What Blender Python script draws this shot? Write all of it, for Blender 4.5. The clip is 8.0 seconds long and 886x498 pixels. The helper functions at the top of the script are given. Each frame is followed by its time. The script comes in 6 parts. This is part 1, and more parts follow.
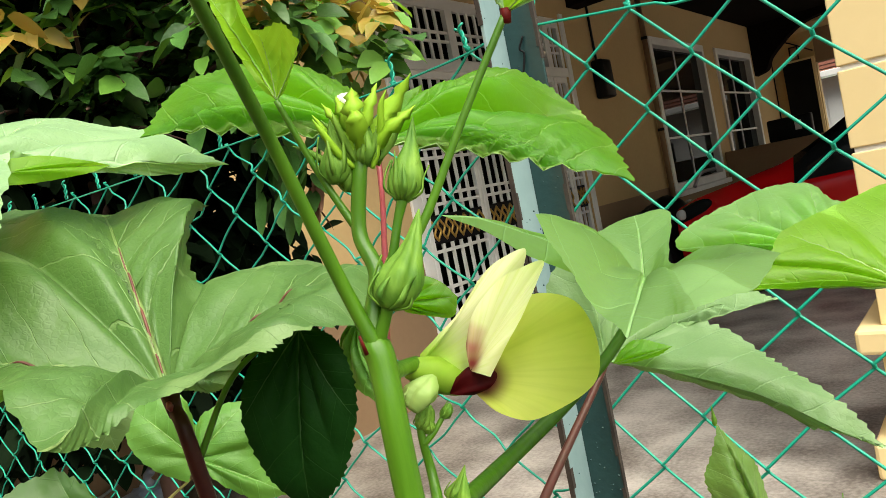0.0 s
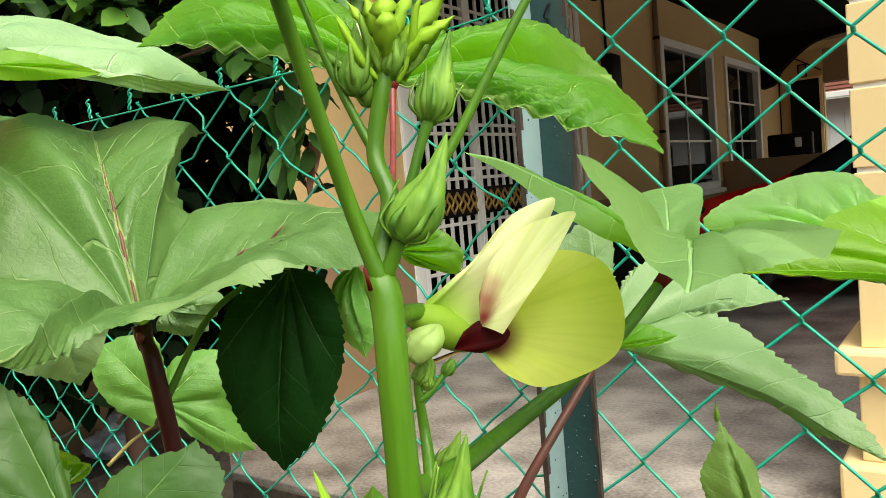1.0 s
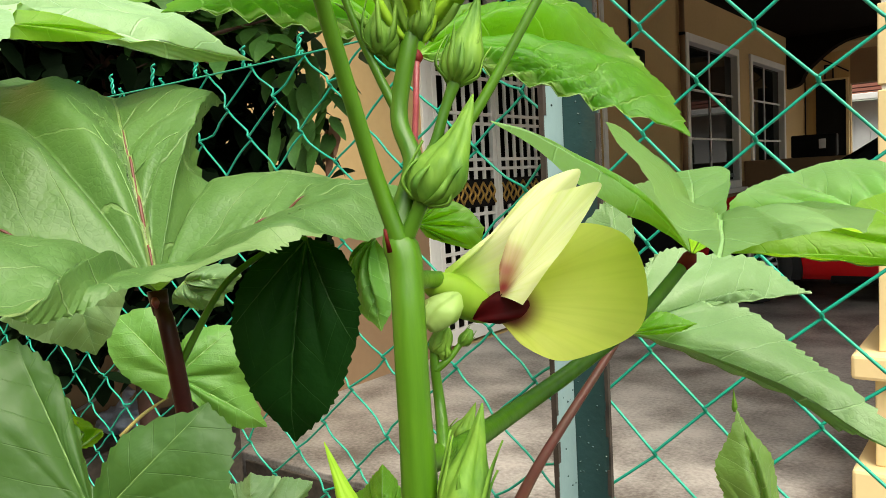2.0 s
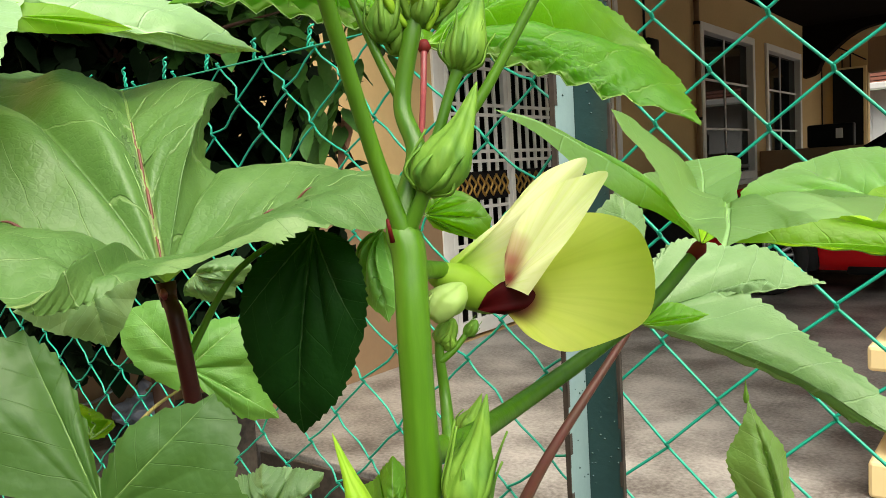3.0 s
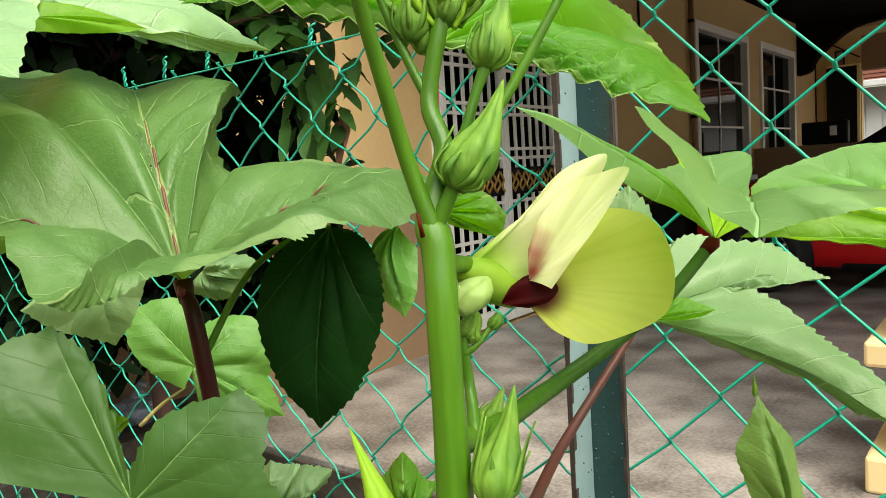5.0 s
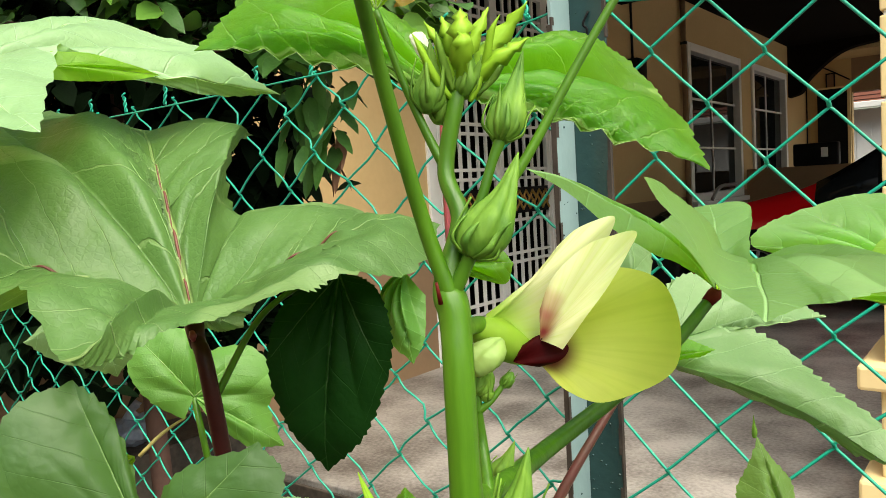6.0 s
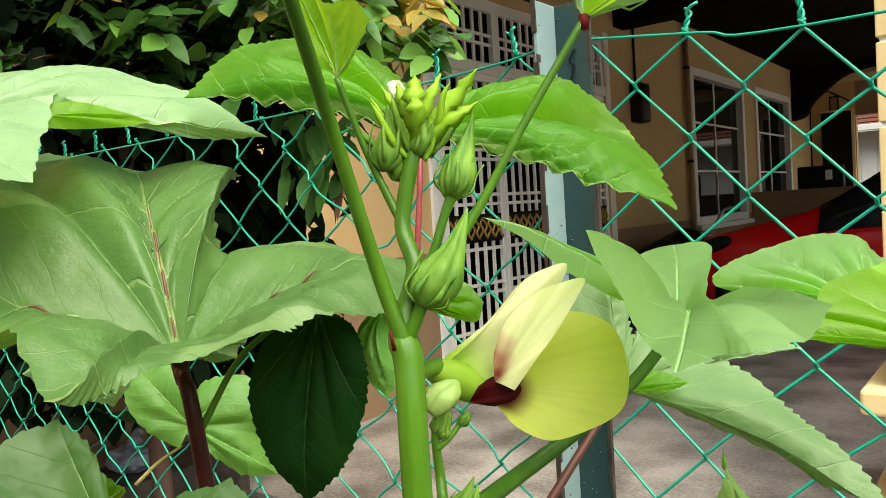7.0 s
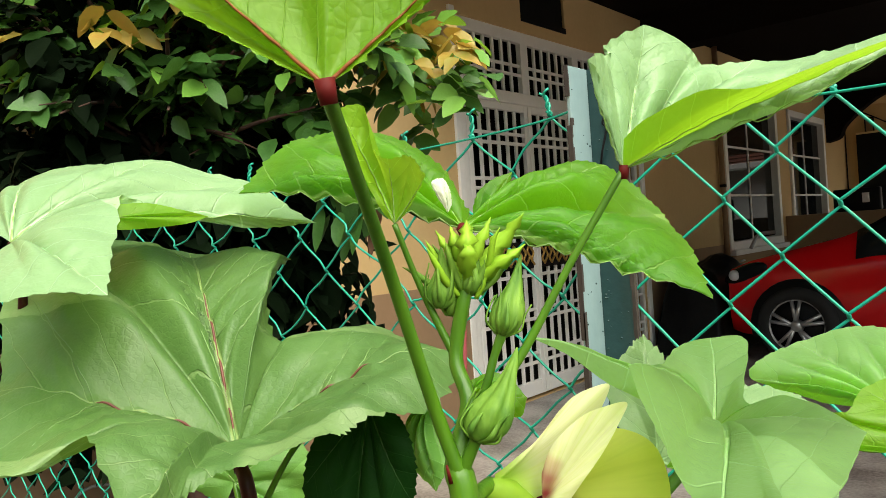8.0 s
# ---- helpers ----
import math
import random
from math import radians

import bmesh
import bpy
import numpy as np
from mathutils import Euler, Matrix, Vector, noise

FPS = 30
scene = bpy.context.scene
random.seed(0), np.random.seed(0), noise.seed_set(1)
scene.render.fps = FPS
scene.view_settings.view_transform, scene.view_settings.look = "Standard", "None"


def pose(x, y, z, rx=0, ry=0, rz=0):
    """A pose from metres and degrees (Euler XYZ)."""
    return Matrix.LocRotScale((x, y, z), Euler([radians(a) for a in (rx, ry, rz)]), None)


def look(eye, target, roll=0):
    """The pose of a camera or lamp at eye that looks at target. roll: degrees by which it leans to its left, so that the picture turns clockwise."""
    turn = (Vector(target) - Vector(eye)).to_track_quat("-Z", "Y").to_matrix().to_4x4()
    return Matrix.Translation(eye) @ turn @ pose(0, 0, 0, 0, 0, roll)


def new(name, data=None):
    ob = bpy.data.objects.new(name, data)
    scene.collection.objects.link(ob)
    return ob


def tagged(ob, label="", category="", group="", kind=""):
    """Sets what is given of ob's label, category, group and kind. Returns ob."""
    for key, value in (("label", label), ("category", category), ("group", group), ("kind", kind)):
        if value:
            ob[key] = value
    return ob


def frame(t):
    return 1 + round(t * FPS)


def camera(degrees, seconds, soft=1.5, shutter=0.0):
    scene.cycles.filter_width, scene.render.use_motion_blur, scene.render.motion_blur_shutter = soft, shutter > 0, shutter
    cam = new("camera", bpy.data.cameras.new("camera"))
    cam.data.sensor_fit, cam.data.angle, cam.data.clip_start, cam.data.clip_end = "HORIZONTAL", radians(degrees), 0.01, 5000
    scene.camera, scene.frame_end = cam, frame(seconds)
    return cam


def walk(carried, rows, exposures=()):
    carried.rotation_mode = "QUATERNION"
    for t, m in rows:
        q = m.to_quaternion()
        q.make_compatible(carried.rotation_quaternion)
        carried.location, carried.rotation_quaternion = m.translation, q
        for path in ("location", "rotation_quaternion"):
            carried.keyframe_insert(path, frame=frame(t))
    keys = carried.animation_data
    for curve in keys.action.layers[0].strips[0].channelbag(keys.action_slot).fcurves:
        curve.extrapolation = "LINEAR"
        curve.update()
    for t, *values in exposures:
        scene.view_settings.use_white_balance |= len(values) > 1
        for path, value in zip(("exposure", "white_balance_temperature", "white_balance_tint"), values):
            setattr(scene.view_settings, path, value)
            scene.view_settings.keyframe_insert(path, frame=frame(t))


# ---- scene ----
cam = camera(59.8, 8.0, 0.75)
PATH = [
    (0, (0.032, 0.027, 1.123), (-1.162, 1.629, 1.025), -11.4),
    (0.4, (0.013, 0.034, 1.119), (-1.171, 1.641, 0.989), -8.8),
    (0.5, (0.008, 0.035, 1.115), (-1.173, 1.643, 0.979), -8.1),
    (1, (0.006, 0.043, 1.11), (-1.165, 1.657, 0.955), -5.1),
    (1.5, (0.002, 0.045, 1.104), (-1.181, 1.65, 0.936), -3.6),
    (3, (0.003, 0.048, 1.102), (-1.229, 1.612, 0.907), -3.5),
    (3.5, (0.004, 0.052, 1.101), (-1.218, 1.622, 0.896), -3.8),
    (4, (0.001, 0.045, 1.104), (-1.211, 1.623, 0.899), -3.7),
    (4.2, (-0.003, 0.041, 1.101), (-1.211, 1.621, 0.889), -3.6),
    (5.3, (-0.001, 0.039, 1.103), (-1.225, 1.609, 0.911), -3.7),
    (5.5, (-0.014, 0.038, 1.109), (-1.215, 1.627, 0.928), -3.6),
    (6, (-0.002, 0.031, 1.116), (-1.21, 1.617, 0.962), -3.4),
    (6.5, (0.011, 0.031, 1.112), (-1.198, 1.619, 0.984), -3.3),
    (7, (0.02, 0.028, 1.124), (-1.2, 1.609, 1.031), -3.6),
    (7.4, (0.021, 0.028, 1.144), (-1.215, 1.598, 1.069), -3.5),
    (7.5, (0.025, 0.024, 1.148), (-1.223, 1.587, 1.094), -4.1),
    (8, (0.027, 0.012, 1.161), (-1.252, 1.548, 1.135), -4.1),
]
walk(cam, [(t, look(eye, target, roll)) for t, eye, target, roll in PATH], [(0.0, 0.73), (8.0, 0.73)])

# ---- light ----
world = bpy.data.worlds.new("sky")
scene.world = world
world.use_nodes = True
wn = world.node_tree.nodes
sky = wn.new("ShaderNodeTexSky")
sky.sky_type = "NISHITA"
sky.sun_disc = False
sky.sun_elevation = radians(59)
sky.sun_rotation = radians(105)
sky.air_density, sky.dust_density, sky.ozone_density = 1.0, 4.0, 1.0
wn["Background"].inputs["Strength"].default_value = 0.135
cloud = wn.new("ShaderNodeMix")
cloud.data_type, cloud.blend_type = "RGBA", "MULTIPLY"
cloud.inputs["Factor"].default_value = 1.0
cloud.inputs["B"].default_value = (1.0, 0.97, 0.80, 1)
world.node_tree.links.new(sky.outputs[0], cloud.inputs["A"])
world.node_tree.links.new(cloud.outputs["Result"], wn["Background"].inputs["Color"])
sun_data = bpy.data.lights.new("sun", "SUN")
sun_data.energy, sun_data.angle, sun_data.color = 3.5, radians(65), (1.0, 0.98, 0.87)
sun = new("sun", sun_data)
sun.matrix_world = look((3.5, -1.8, 6.3), (0, 0.3, 0.6))


# ---- materials ----
def material(name, base, second=None, rough=0.6, metal=0.0, grain=40.0, blotch=3.0, bump=0.0, bump_scale=0.0,
             spread=0.35, translucent=None, translucent_amount=0.4, random_tint=0.0, stretch=(1, 1, 1), specular=0.5):
    """A node material with colour varied at two scales, relief, and a share of light passing through for leaves."""
    m = bpy.data.materials.new(name)
    m.use_nodes = True
    t = m.node_tree
    n, link = t.nodes, t.links.new
    bsdf = n["Principled BSDF"]
    second = second or tuple(c * 0.7 for c in base)
    co = n.new("ShaderNodeTexCoord")
    mp = n.new("ShaderNodeMapping")
    mp.inputs["Scale"].default_value = stretch
    link(co.outputs["Object"], mp.inputs["Vector"])
    big, fine = n.new("ShaderNodeTexNoise"), n.new("ShaderNodeTexNoise")
    for node, s, d in ((big, blotch, 4), (fine, grain, 5)):
        node.inputs["Scale"].default_value, node.inputs["Detail"].default_value = s, d
        link(mp.outputs[0], node.inputs["Vector"])
    add = n.new("ShaderNodeMath")
    add.operation = "MULTIPLY_ADD"
    link(fine.outputs["Fac"], add.inputs[0])
    add.inputs[1].default_value = 0.5
    link(big.outputs["Fac"], add.inputs[2])
    span = n.new("ShaderNodeMapRange")
    span.inputs["From Min"].default_value, span.inputs["From Max"].default_value = 0.75 - spread, 0.75 + spread
    link(add.outputs[0], span.inputs["Value"])
    mix = n.new("ShaderNodeMix")
    mix.data_type = "RGBA"
    mix.inputs["A"].default_value, mix.inputs["B"].default_value = (*base, 1), (*second, 1)
    link(span.outputs["Result"], mix.inputs["Factor"])
    colour = mix.outputs["Result"]
    if random_tint:
        info, hsv, vr = n.new("ShaderNodeObjectInfo"), n.new("ShaderNodeHueSaturation"), n.new("ShaderNodeMapRange")
        geo, plus = n.new("ShaderNodeNewGeometry"), n.new("ShaderNodeMath")
        plus.operation = "ADD"
        link(info.outputs["Random"], plus.inputs[0])
        link(geo.outputs["Random Per Island"], plus.inputs[1])
        vr.inputs["From Max"].default_value = 2.0
        vr.inputs["To Min"].default_value, vr.inputs["To Max"].default_value = 1 - random_tint, 1 + random_tint
        link(plus.outputs[0], vr.inputs["Value"])
        link(vr.outputs["Result"], hsv.inputs["Value"])
        link(colour, hsv.inputs["Color"])
        colour = hsv.outputs["Color"]
    link(colour, bsdf.inputs["Base Color"])
    bsdf.inputs["Roughness"].default_value, bsdf.inputs["Metallic"].default_value = rough, metal
    bsdf.inputs["Specular IOR Level"].default_value = specular
    if bump:
        b, h = n.new("ShaderNodeBump"), n.new("ShaderNodeTexNoise")
        h.inputs["Scale"].default_value, h.inputs["Detail"].default_value = bump_scale or grain, 6
        link(mp.outputs[0], h.inputs["Vector"])
        b.inputs["Strength"].default_value, b.inputs["Distance"].default_value = bump, 0.2 / (bump_scale or grain)
        link(h.outputs["Fac"], b.inputs["Height"])
        link(b.outputs[0], bsdf.inputs["Normal"])
    if translucent:
        tr, ms = n.new("ShaderNodeBsdfTranslucent"), n.new("ShaderNodeMixShader")
        tr.inputs["Color"].default_value = (*translucent, 1)
        ms.inputs["Fac"].default_value = translucent_amount
        link(bsdf.outputs[0], ms.inputs[1])
        link(tr.outputs[0], ms.inputs[2])
        link(ms.outputs[0], n["Material Output"].inputs["Surface"])
    return m


def leaf_material(name, base, second, through_colour, amount=0.4, rough=0.45, specular=0.5, vein=None, rib=None, veined=True, tint=0.10, relief=1.0):
    """Leaf skin. Its veins follow the blade's own map: along each rib, and away from it to either side."""
    m = material(name, base, second, rough=rough, grain=160, blotch=14, spread=0.4, translucent=through_colour,
                 translucent_amount=amount, random_tint=tint, specular=specular)
    t = m.node_tree
    n, link = t.nodes, t.links.new
    bsdf = n["Principled BSDF"]

    def sum_of(kind, a, b=None, c=None):
        node = n.new("ShaderNodeMath")
        node.operation = kind
        for k, v in enumerate((a, b, c)):
            if v is None:
                continue
            if isinstance(v, (int, float)):
                node.inputs[k].default_value = v
            else:
                link(v, node.inputs[k])
        return node.outputs[0]

    def ramp(v, lo, hi, out_lo=1.0, out_hi=0.0):
        node = n.new("ShaderNodeMapRange")
        node.interpolation_type = "SMOOTHSTEP"
        for key, val in (("Value", v), ("From Min", lo), ("From Max", hi)):
            if isinstance(val, (int, float)):
                node.inputs[key].default_value = val
            else:
                link(val, node.inputs[key])
        node.inputs["To Min"].default_value, node.inputs["To Max"].default_value = out_lo, out_hi
        return node.outputs["Result"]

    co, low = n.new("ShaderNodeTexCoord"), n.new("ShaderNodeTexNoise")
    low.inputs["Scale"].default_value, low.inputs["Detail"].default_value = 55, 3
    link(co.outputs["Object"], low.inputs["Vector"])
    fine = n.new("ShaderNodeTexVoronoi")
    fine.feature = "DISTANCE_TO_EDGE"
    fine.inputs["Scale"].default_value = 330
    link(co.outputs["Object"], fine.inputs["Vector"])
    b0 = n.new("ShaderNodeBump")
    b0.inputs["Strength"].default_value, b0.inputs["Distance"].default_value = 0.45, 0.004
    link(low.outputs["Fac"], b0.inputs["Height"])
    if not veined:
        link(b0.outputs[0], bsdf.inputs["Normal"])
        return m
    uv, parts = n.new("ShaderNodeUVMap"), n.new("ShaderNodeSeparateXYZ")
    uv.uv_map = "vein"
    link(uv.outputs[0], parts.inputs[0])
    along, off = parts.outputs["X"], parts.outputs["Y"]
    dist = sum_of("ABSOLUTE", off)
    wob = sum_of("MULTIPLY_ADD", low.outputs["Fac"], 0.05, -0.025)
    # side veins leave the rib at a slant, by turns to either side
    lead = sum_of("MULTIPLY_ADD", dist, -0.85, along)
    lead = sum_of("ADD", lead, wob)
    turn = sum_of("MULTIPLY", sum_of("SIGN", off), 0.25)
    phase = sum_of("FRACT", sum_of("ADD", sum_of("MULTIPLY", lead, 5.2), sum_of("ADD", turn, 20.0)))
    wave = sum_of("ABSOLUTE", sum_of("SUBTRACT", phase, 0.5))
    width = sum_of("MULTIPLY_ADD", dist, -0.05, 0.030)
    side_line = sum_of("MULTIPLY", ramp(wave, 0.008, width), ramp(along, 0.06, 0.12, 0.0, 1.0))
    # third order: a faint net of cells between the side veins
    net = n.new("ShaderNodeTexVoronoi")
    net.feature = "DISTANCE_TO_EDGE"
    net.inputs["Scale"].default_value = 120
    link(co.outputs["Object"], net.inputs["Vector"])
    cross = sum_of("MULTIPLY", ramp(net.outputs["Distance"], 0.01, 0.07), 0.10)
    rib_width = sum_of("MAXIMUM", sum_of("MULTIPLY_ADD", along, -0.013, 0.015), 0.003)
    rib_line = ramp(dist, sum_of("MULTIPLY", rib_width, 0.5), rib_width)
    fade = sum_of("MULTIPLY", sum_of("MAXIMUM", side_line, cross), 0.6)
    old = bsdf.inputs["Base Color"].links[0].from_socket
    for mask, colour in ((fade, vein or tuple(min(1, c * 1.5 + 0.05) for c in base)), (rib_line, rib or vein or tuple(min(1, c * 1.6 + 0.06) for c in base))):
        mix = n.new("ShaderNodeMix")
        mix.data_type = "RGBA"
        link(mask, mix.inputs["Factor"])
        link(old, mix.inputs["A"])
        mix.inputs["B"].default_value = (*colour, 1)
        old = mix.outputs["Result"]
    link(old, bsdf.inputs["Base Color"])
    # relief: veins sunk, the skin between them blistered
    height = sum_of("ADD", sum_of("MULTIPLY", wave, 0.3), sum_of("MULTIPLY", sum_of("MAXIMUM", side_line, rib_line), -0.35))
    height = sum_of("ADD", height, sum_of("MULTIPLY", sum_of("MINIMUM", fine.outputs["Distance"], 0.2), 0.25))
    b1 = n.new("ShaderNodeBump")
    b1.inputs["Strength"].default_value, b1.inputs["Distance"].default_value = 0.7, 0.0024 * relief
    link(height, b1.inputs["Height"])
    link(b0.outputs[0], b1.inputs["Normal"])
    link(b1.outputs[0], bsdf.inputs["Normal"])
    return m


LEAF = leaf_material("okra_leaf", (0.105, 0.225, 0.06), (0.075, 0.18, 0.04), (0.30, 0.52, 0.03), 0.38)
LEAF_DULL = leaf_material("okra_leaf_dull", (0.052, 0.130, 0.024), (0.034, 0.095, 0.016), (0.18, 0.36, 0.02), 0.3, vein=(0.060, 0.140, 0.030), rib=(0.075, 0.165, 0.04), relief=0.2)
LEAF_RED = leaf_material("okra_leaf_red_ribs", (0.11, 0.215, 0.055), (0.07, 0.165, 0.035), (0.24, 0.45, 0.03), 0.2, vein=(0.25, 0.38, 0.14), rib=(0.25, 0.36, 0.12), relief=1.0)
LEAF_PALE = leaf_material("okra_leaf_pale", (0.225, 0.365, 0.165), (0.165, 0.295, 0.115), (0.34, 0.60, 0.05), 0.3, rough=0.42)
LEAF_FRESH = leaf_material("okra_leaf_fresh", (0.15, 0.38, 0.03), (0.10, 0.29, 0.02), (0.42, 0.66, 0.02), 0.45)
LEAF_MID = leaf_material("okra_leaf_mid", (0.100, 0.29, 0.014), (0.055, 0.195, 0.009), (0.46, 0.82, 0.012), 0.54, vein=(0.36, 0.56, 0.14), relief=1.6)
# brighter leaf colour: the glow of light from behind is put into it
LEAF_LIT = leaf_material("okra_leaf_backlit", (0.20, 0.42, 0.02), (0.15, 0.34, 0.014), (0.40, 0.70, 0.02), 0.52, rib=(0.30, 0.42, 0.06))
LEAF_YOUNG = leaf_material("okra_leaf_young", (0.27, 0.55, 0.02), (0.20, 0.46, 0.014), (0.46, 0.74, 0.03), 0.5)
PALE_FOLD = leaf_material("okra_leaf_whitish", (0.72, 0.74, 0.58), (0.60, 0.66, 0.42), (0.8, 0.85, 0.6), 0.3)
LEAF_GREY = leaf_material("okra_leaf_grey_green", (0.245, 0.45, 0.165), (0.18, 0.365, 0.115), (0.42, 0.78, 0.03), 0.55)
LEAF_SHOOT = leaf_material("okra_leaf_shoot", (0.24, 0.38, 0.11), (0.15, 0.29, 0.05), (0.36, 0.58, 0.05), 0.3, vein=(0.34, 0.48, 0.18))
LEAF_SPRING = leaf_material("okra_leaf_spring", (0.15, 0.36, 0.06), (0.10, 0.28, 0.04), (0.32, 0.60, 0.04), 0.32)
# mint tone holds the sky's sheen on these upper leaf sides
LEAF_MINT = leaf_material("okra_leaf_mint", (0.32, 0.495, 0.26), (0.24, 0.42, 0.18), (0.40, 0.62, 0.08), 0.3, rough=0.4)
# deep green leaf, darkened to hold the shade of the broad leaf above
LEAF_SHADED = leaf_material("okra_leaf_shaded", (0.007, 0.042, 0.005), (0.004, 0.026, 0.003), (0.02, 0.07, 0.005), 0.12, rough=0.6, specular=0.08, vein=(0.016, 0.062, 0.010), relief=0.5)
VEIN = material("leaf_vein", (0.30, 0.45, 0.14), (0.22, 0.38, 0.09), rough=0.5, grain=300)
VEIN_SOFT = material("leaf_vein_soft", (0.19, 0.32, 0.10), (0.15, 0.27, 0.08), rough=0.5, grain=300)
VEIN_RED = material("leaf_vein_red", (0.17, 0.055, 0.035), (0.11, 0.025, 0.02), rough=0.5, grain=300, blotch=40)
VEIN_ORANGE = material("leaf_vein_orange", (0.34, 0.12, 0.02), (0.26, 0.06, 0.02), rough=0.6, grain=300, translucent=(0.6, 0.3, 0.02), translucent_amount=0.3)
VEIN_DARK = material("leaf_vein_dark", (0.03, 0.09, 0.015), rough=0.5, grain=300)
DRY_STRAW = material("straw", (0.45, 0.38, 0.12), rough=0.7, grain=200)
STEM = material("green_stem", (0.105, 0.265, 0.010), (0.036, 0.125, 0.004), rough=0.4, grain=420, blotch=70, spread=0.28, stretch=(1, 1, 0.12), bump=0.5, bump_scale=500,
                translucent=(0.3, 0.55, 0.03), translucent_amount=0.15)
STEM_RED = material("dark_red_stem", (0.026, 0.005, 0.005), (0.050, 0.010, 0.008), specular=0.2, rough=0.32, grain=400, blotch=50, bump=0.2)
JOINT_PINK = material("pink_joint", (0.25, 0.045, 0.05), (0.15, 0.018, 0.022), rough=0.4, grain=300, blotch=90)
STEM_PINK = material("red_petiole", (0.095, 0.018, 0.014), (0.065, 0.026, 0.014), rough=0.45, grain=400, blotch=50)
RED_SPOT = material("petiole_joint", (0.13, 0.006, 0.007), (0.08, 0.010, 0.006), rough=0.6, specular=0.15, grain=300)
BUD = material("bud_skin", (0.24, 0.44, 0.045), (0.055, 0.18, 0.010), rough=0.65, grain=420, blotch=110, spread=0.22, bump=1.0, bump_scale=320, stretch=(1, 1, 0.3),
               translucent=(0.4, 0.6, 0.05), translucent_amount=0.2)
THROAT = material("flower_base_skin", (0.36, 0.58, 0.05), (0.26, 0.46, 0.03), rough=0.5, grain=350, blotch=60, translucent=(0.4, 0.6, 0.04), translucent_amount=0.3)
CALYX = material("calyx_skin", (0.46, 0.62, 0.22), (0.34, 0.52, 0.12), rough=0.55, grain=350, blotch=60, translucent=(0.5, 0.65, 0.08), translucent_amount=0.25)
BUD_FRESH = material("bud_fresh", (0.42, 0.70, 0.04), (0.30, 0.58, 0.02), rough=0.55, grain=350, blotch=60,
                     translucent=(0.5, 0.7, 0.05), translucent_amount=0.3)
PETAL = material("petal_yellow", (0.80, 0.86, 0.17), (0.74, 0.82, 0.13), rough=0.55, grain=120, blotch=30, spread=0.5,
                 translucent=(0.86, 0.92, 0.15), translucent_amount=0.55)
PETAL_WHITE = material("petal_cream", (0.96, 0.965, 0.66), (0.94, 0.955, 0.54), rough=0.55, grain=120, blotch=30,
                       translucent=(0.93, 0.94, 0.45), translucent_amount=0.5)
MAROON = material("petal_maroon", (0.018, 0.0006, 0.001), (0.06, 0.001, 0.002), rough=0.6, grain=200, blotch=50, specular=0.1)
WIRE = material("green_wire", (0.01, 0.38, 0.25), (0.008, 0.29, 0.19), rough=0.32, grain=90, blotch=8)
STEEL_END = material("bare_steel", (0.55, 0.56, 0.55), rough=0.35, metal=0.8)
# one teal paint in a lit and a shaded copy, for the two flanges
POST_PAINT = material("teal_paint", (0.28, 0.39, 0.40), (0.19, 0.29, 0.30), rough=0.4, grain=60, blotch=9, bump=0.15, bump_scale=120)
POST_SHADED = material("shaded_teal_paint", (0.011, 0.036, 0.037), (0.024, 0.064, 0.064), rough=0.3, grain=90, blotch=14, bump=0.3, bump_scale=150)
RUST = material("rusty_edge", (0.018, 0.012, 0.010), (0.06, 0.045, 0.035), rough=0.8, grain=120, blotch=40, bump=0.4)
WALL_PAINT = material("beige_plaster", (0.61, 0.425, 0.20), (0.52, 0.355, 0.16), rough=0.85, grain=25, blotch=1.2, bump=0.1, bump_scale=60)
DADO_PAINT = material("brown_plaster", (0.30, 0.19, 0.105), (0.25, 0.155, 0.085), rough=0.8, grain=25, blotch=1.2, bump=0.1, bump_scale=60)
COLUMN_PAINT = material("cream_plaster", (0.83, 0.64, 0.33), (0.78, 0.59, 0.29), rough=0.8, grain=20, blotch=2, bump=0.1, bump_scale=70)
ROOF_TILE = material("red_brown_roof_tile", (0.30, 0.12, 0.08), (0.22, 0.09, 0.06), rough=0.8, grain=25, blotch=2)
WHITE_PAINT = material("white_paint", (0.86, 0.84, 0.81), (0.76, 0.74, 0.70), rough=0.5, grain=30, blotch=4)
CONCRETE = material("worn_concrete", (0.43, 0.395, 0.365), (0.12, 0.103, 0.092), rough=0.42, grain=60, blotch=3.0, spread=0.18, bump=0.6, bump_scale=70)
KERB = material("dark_blotchy_concrete", (0.11, 0.085, 0.065), (0.022, 0.017, 0.014), rough=0.7, grain=40, blotch=6, spread=0.2, bump=0.6)
SOIL = material("soil", (0.05, 0.035, 0.024), (0.025, 0.018, 0.013), rough=0.95, grain=30, blotch=3, bump=0.8, bump_scale=25)
# dark brown lowered to near black: the porch shade is in this colour
CEILING = material("shaded_ceiling", (0.012, 0.008, 0.006), (0.008, 0.005, 0.004), specular=0.03, rough=0.95, grain=20, blotch=1)
BLACK = material("black_plastic", (0.005, 0.005, 0.006), (0.012, 0.012, 0.012), rough=0.45, specular=0.12, grain=40, blotch=5)
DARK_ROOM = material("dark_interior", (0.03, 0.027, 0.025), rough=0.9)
GOLD = material("gold_metal", (0.55, 0.33, 0.08), rough=0.35, metal=0.7)
CAR_RED = material("red_car_paint", (0.72, 0.008, 0.012), (0.66, 0.006, 0.01), rough=0.18, grain=10, blotch=2)
GLASS = material("dark_glass", (0.012, 0.014, 0.016), (0.009, 0.011, 0.012), rough=0.03, specular=0.07)
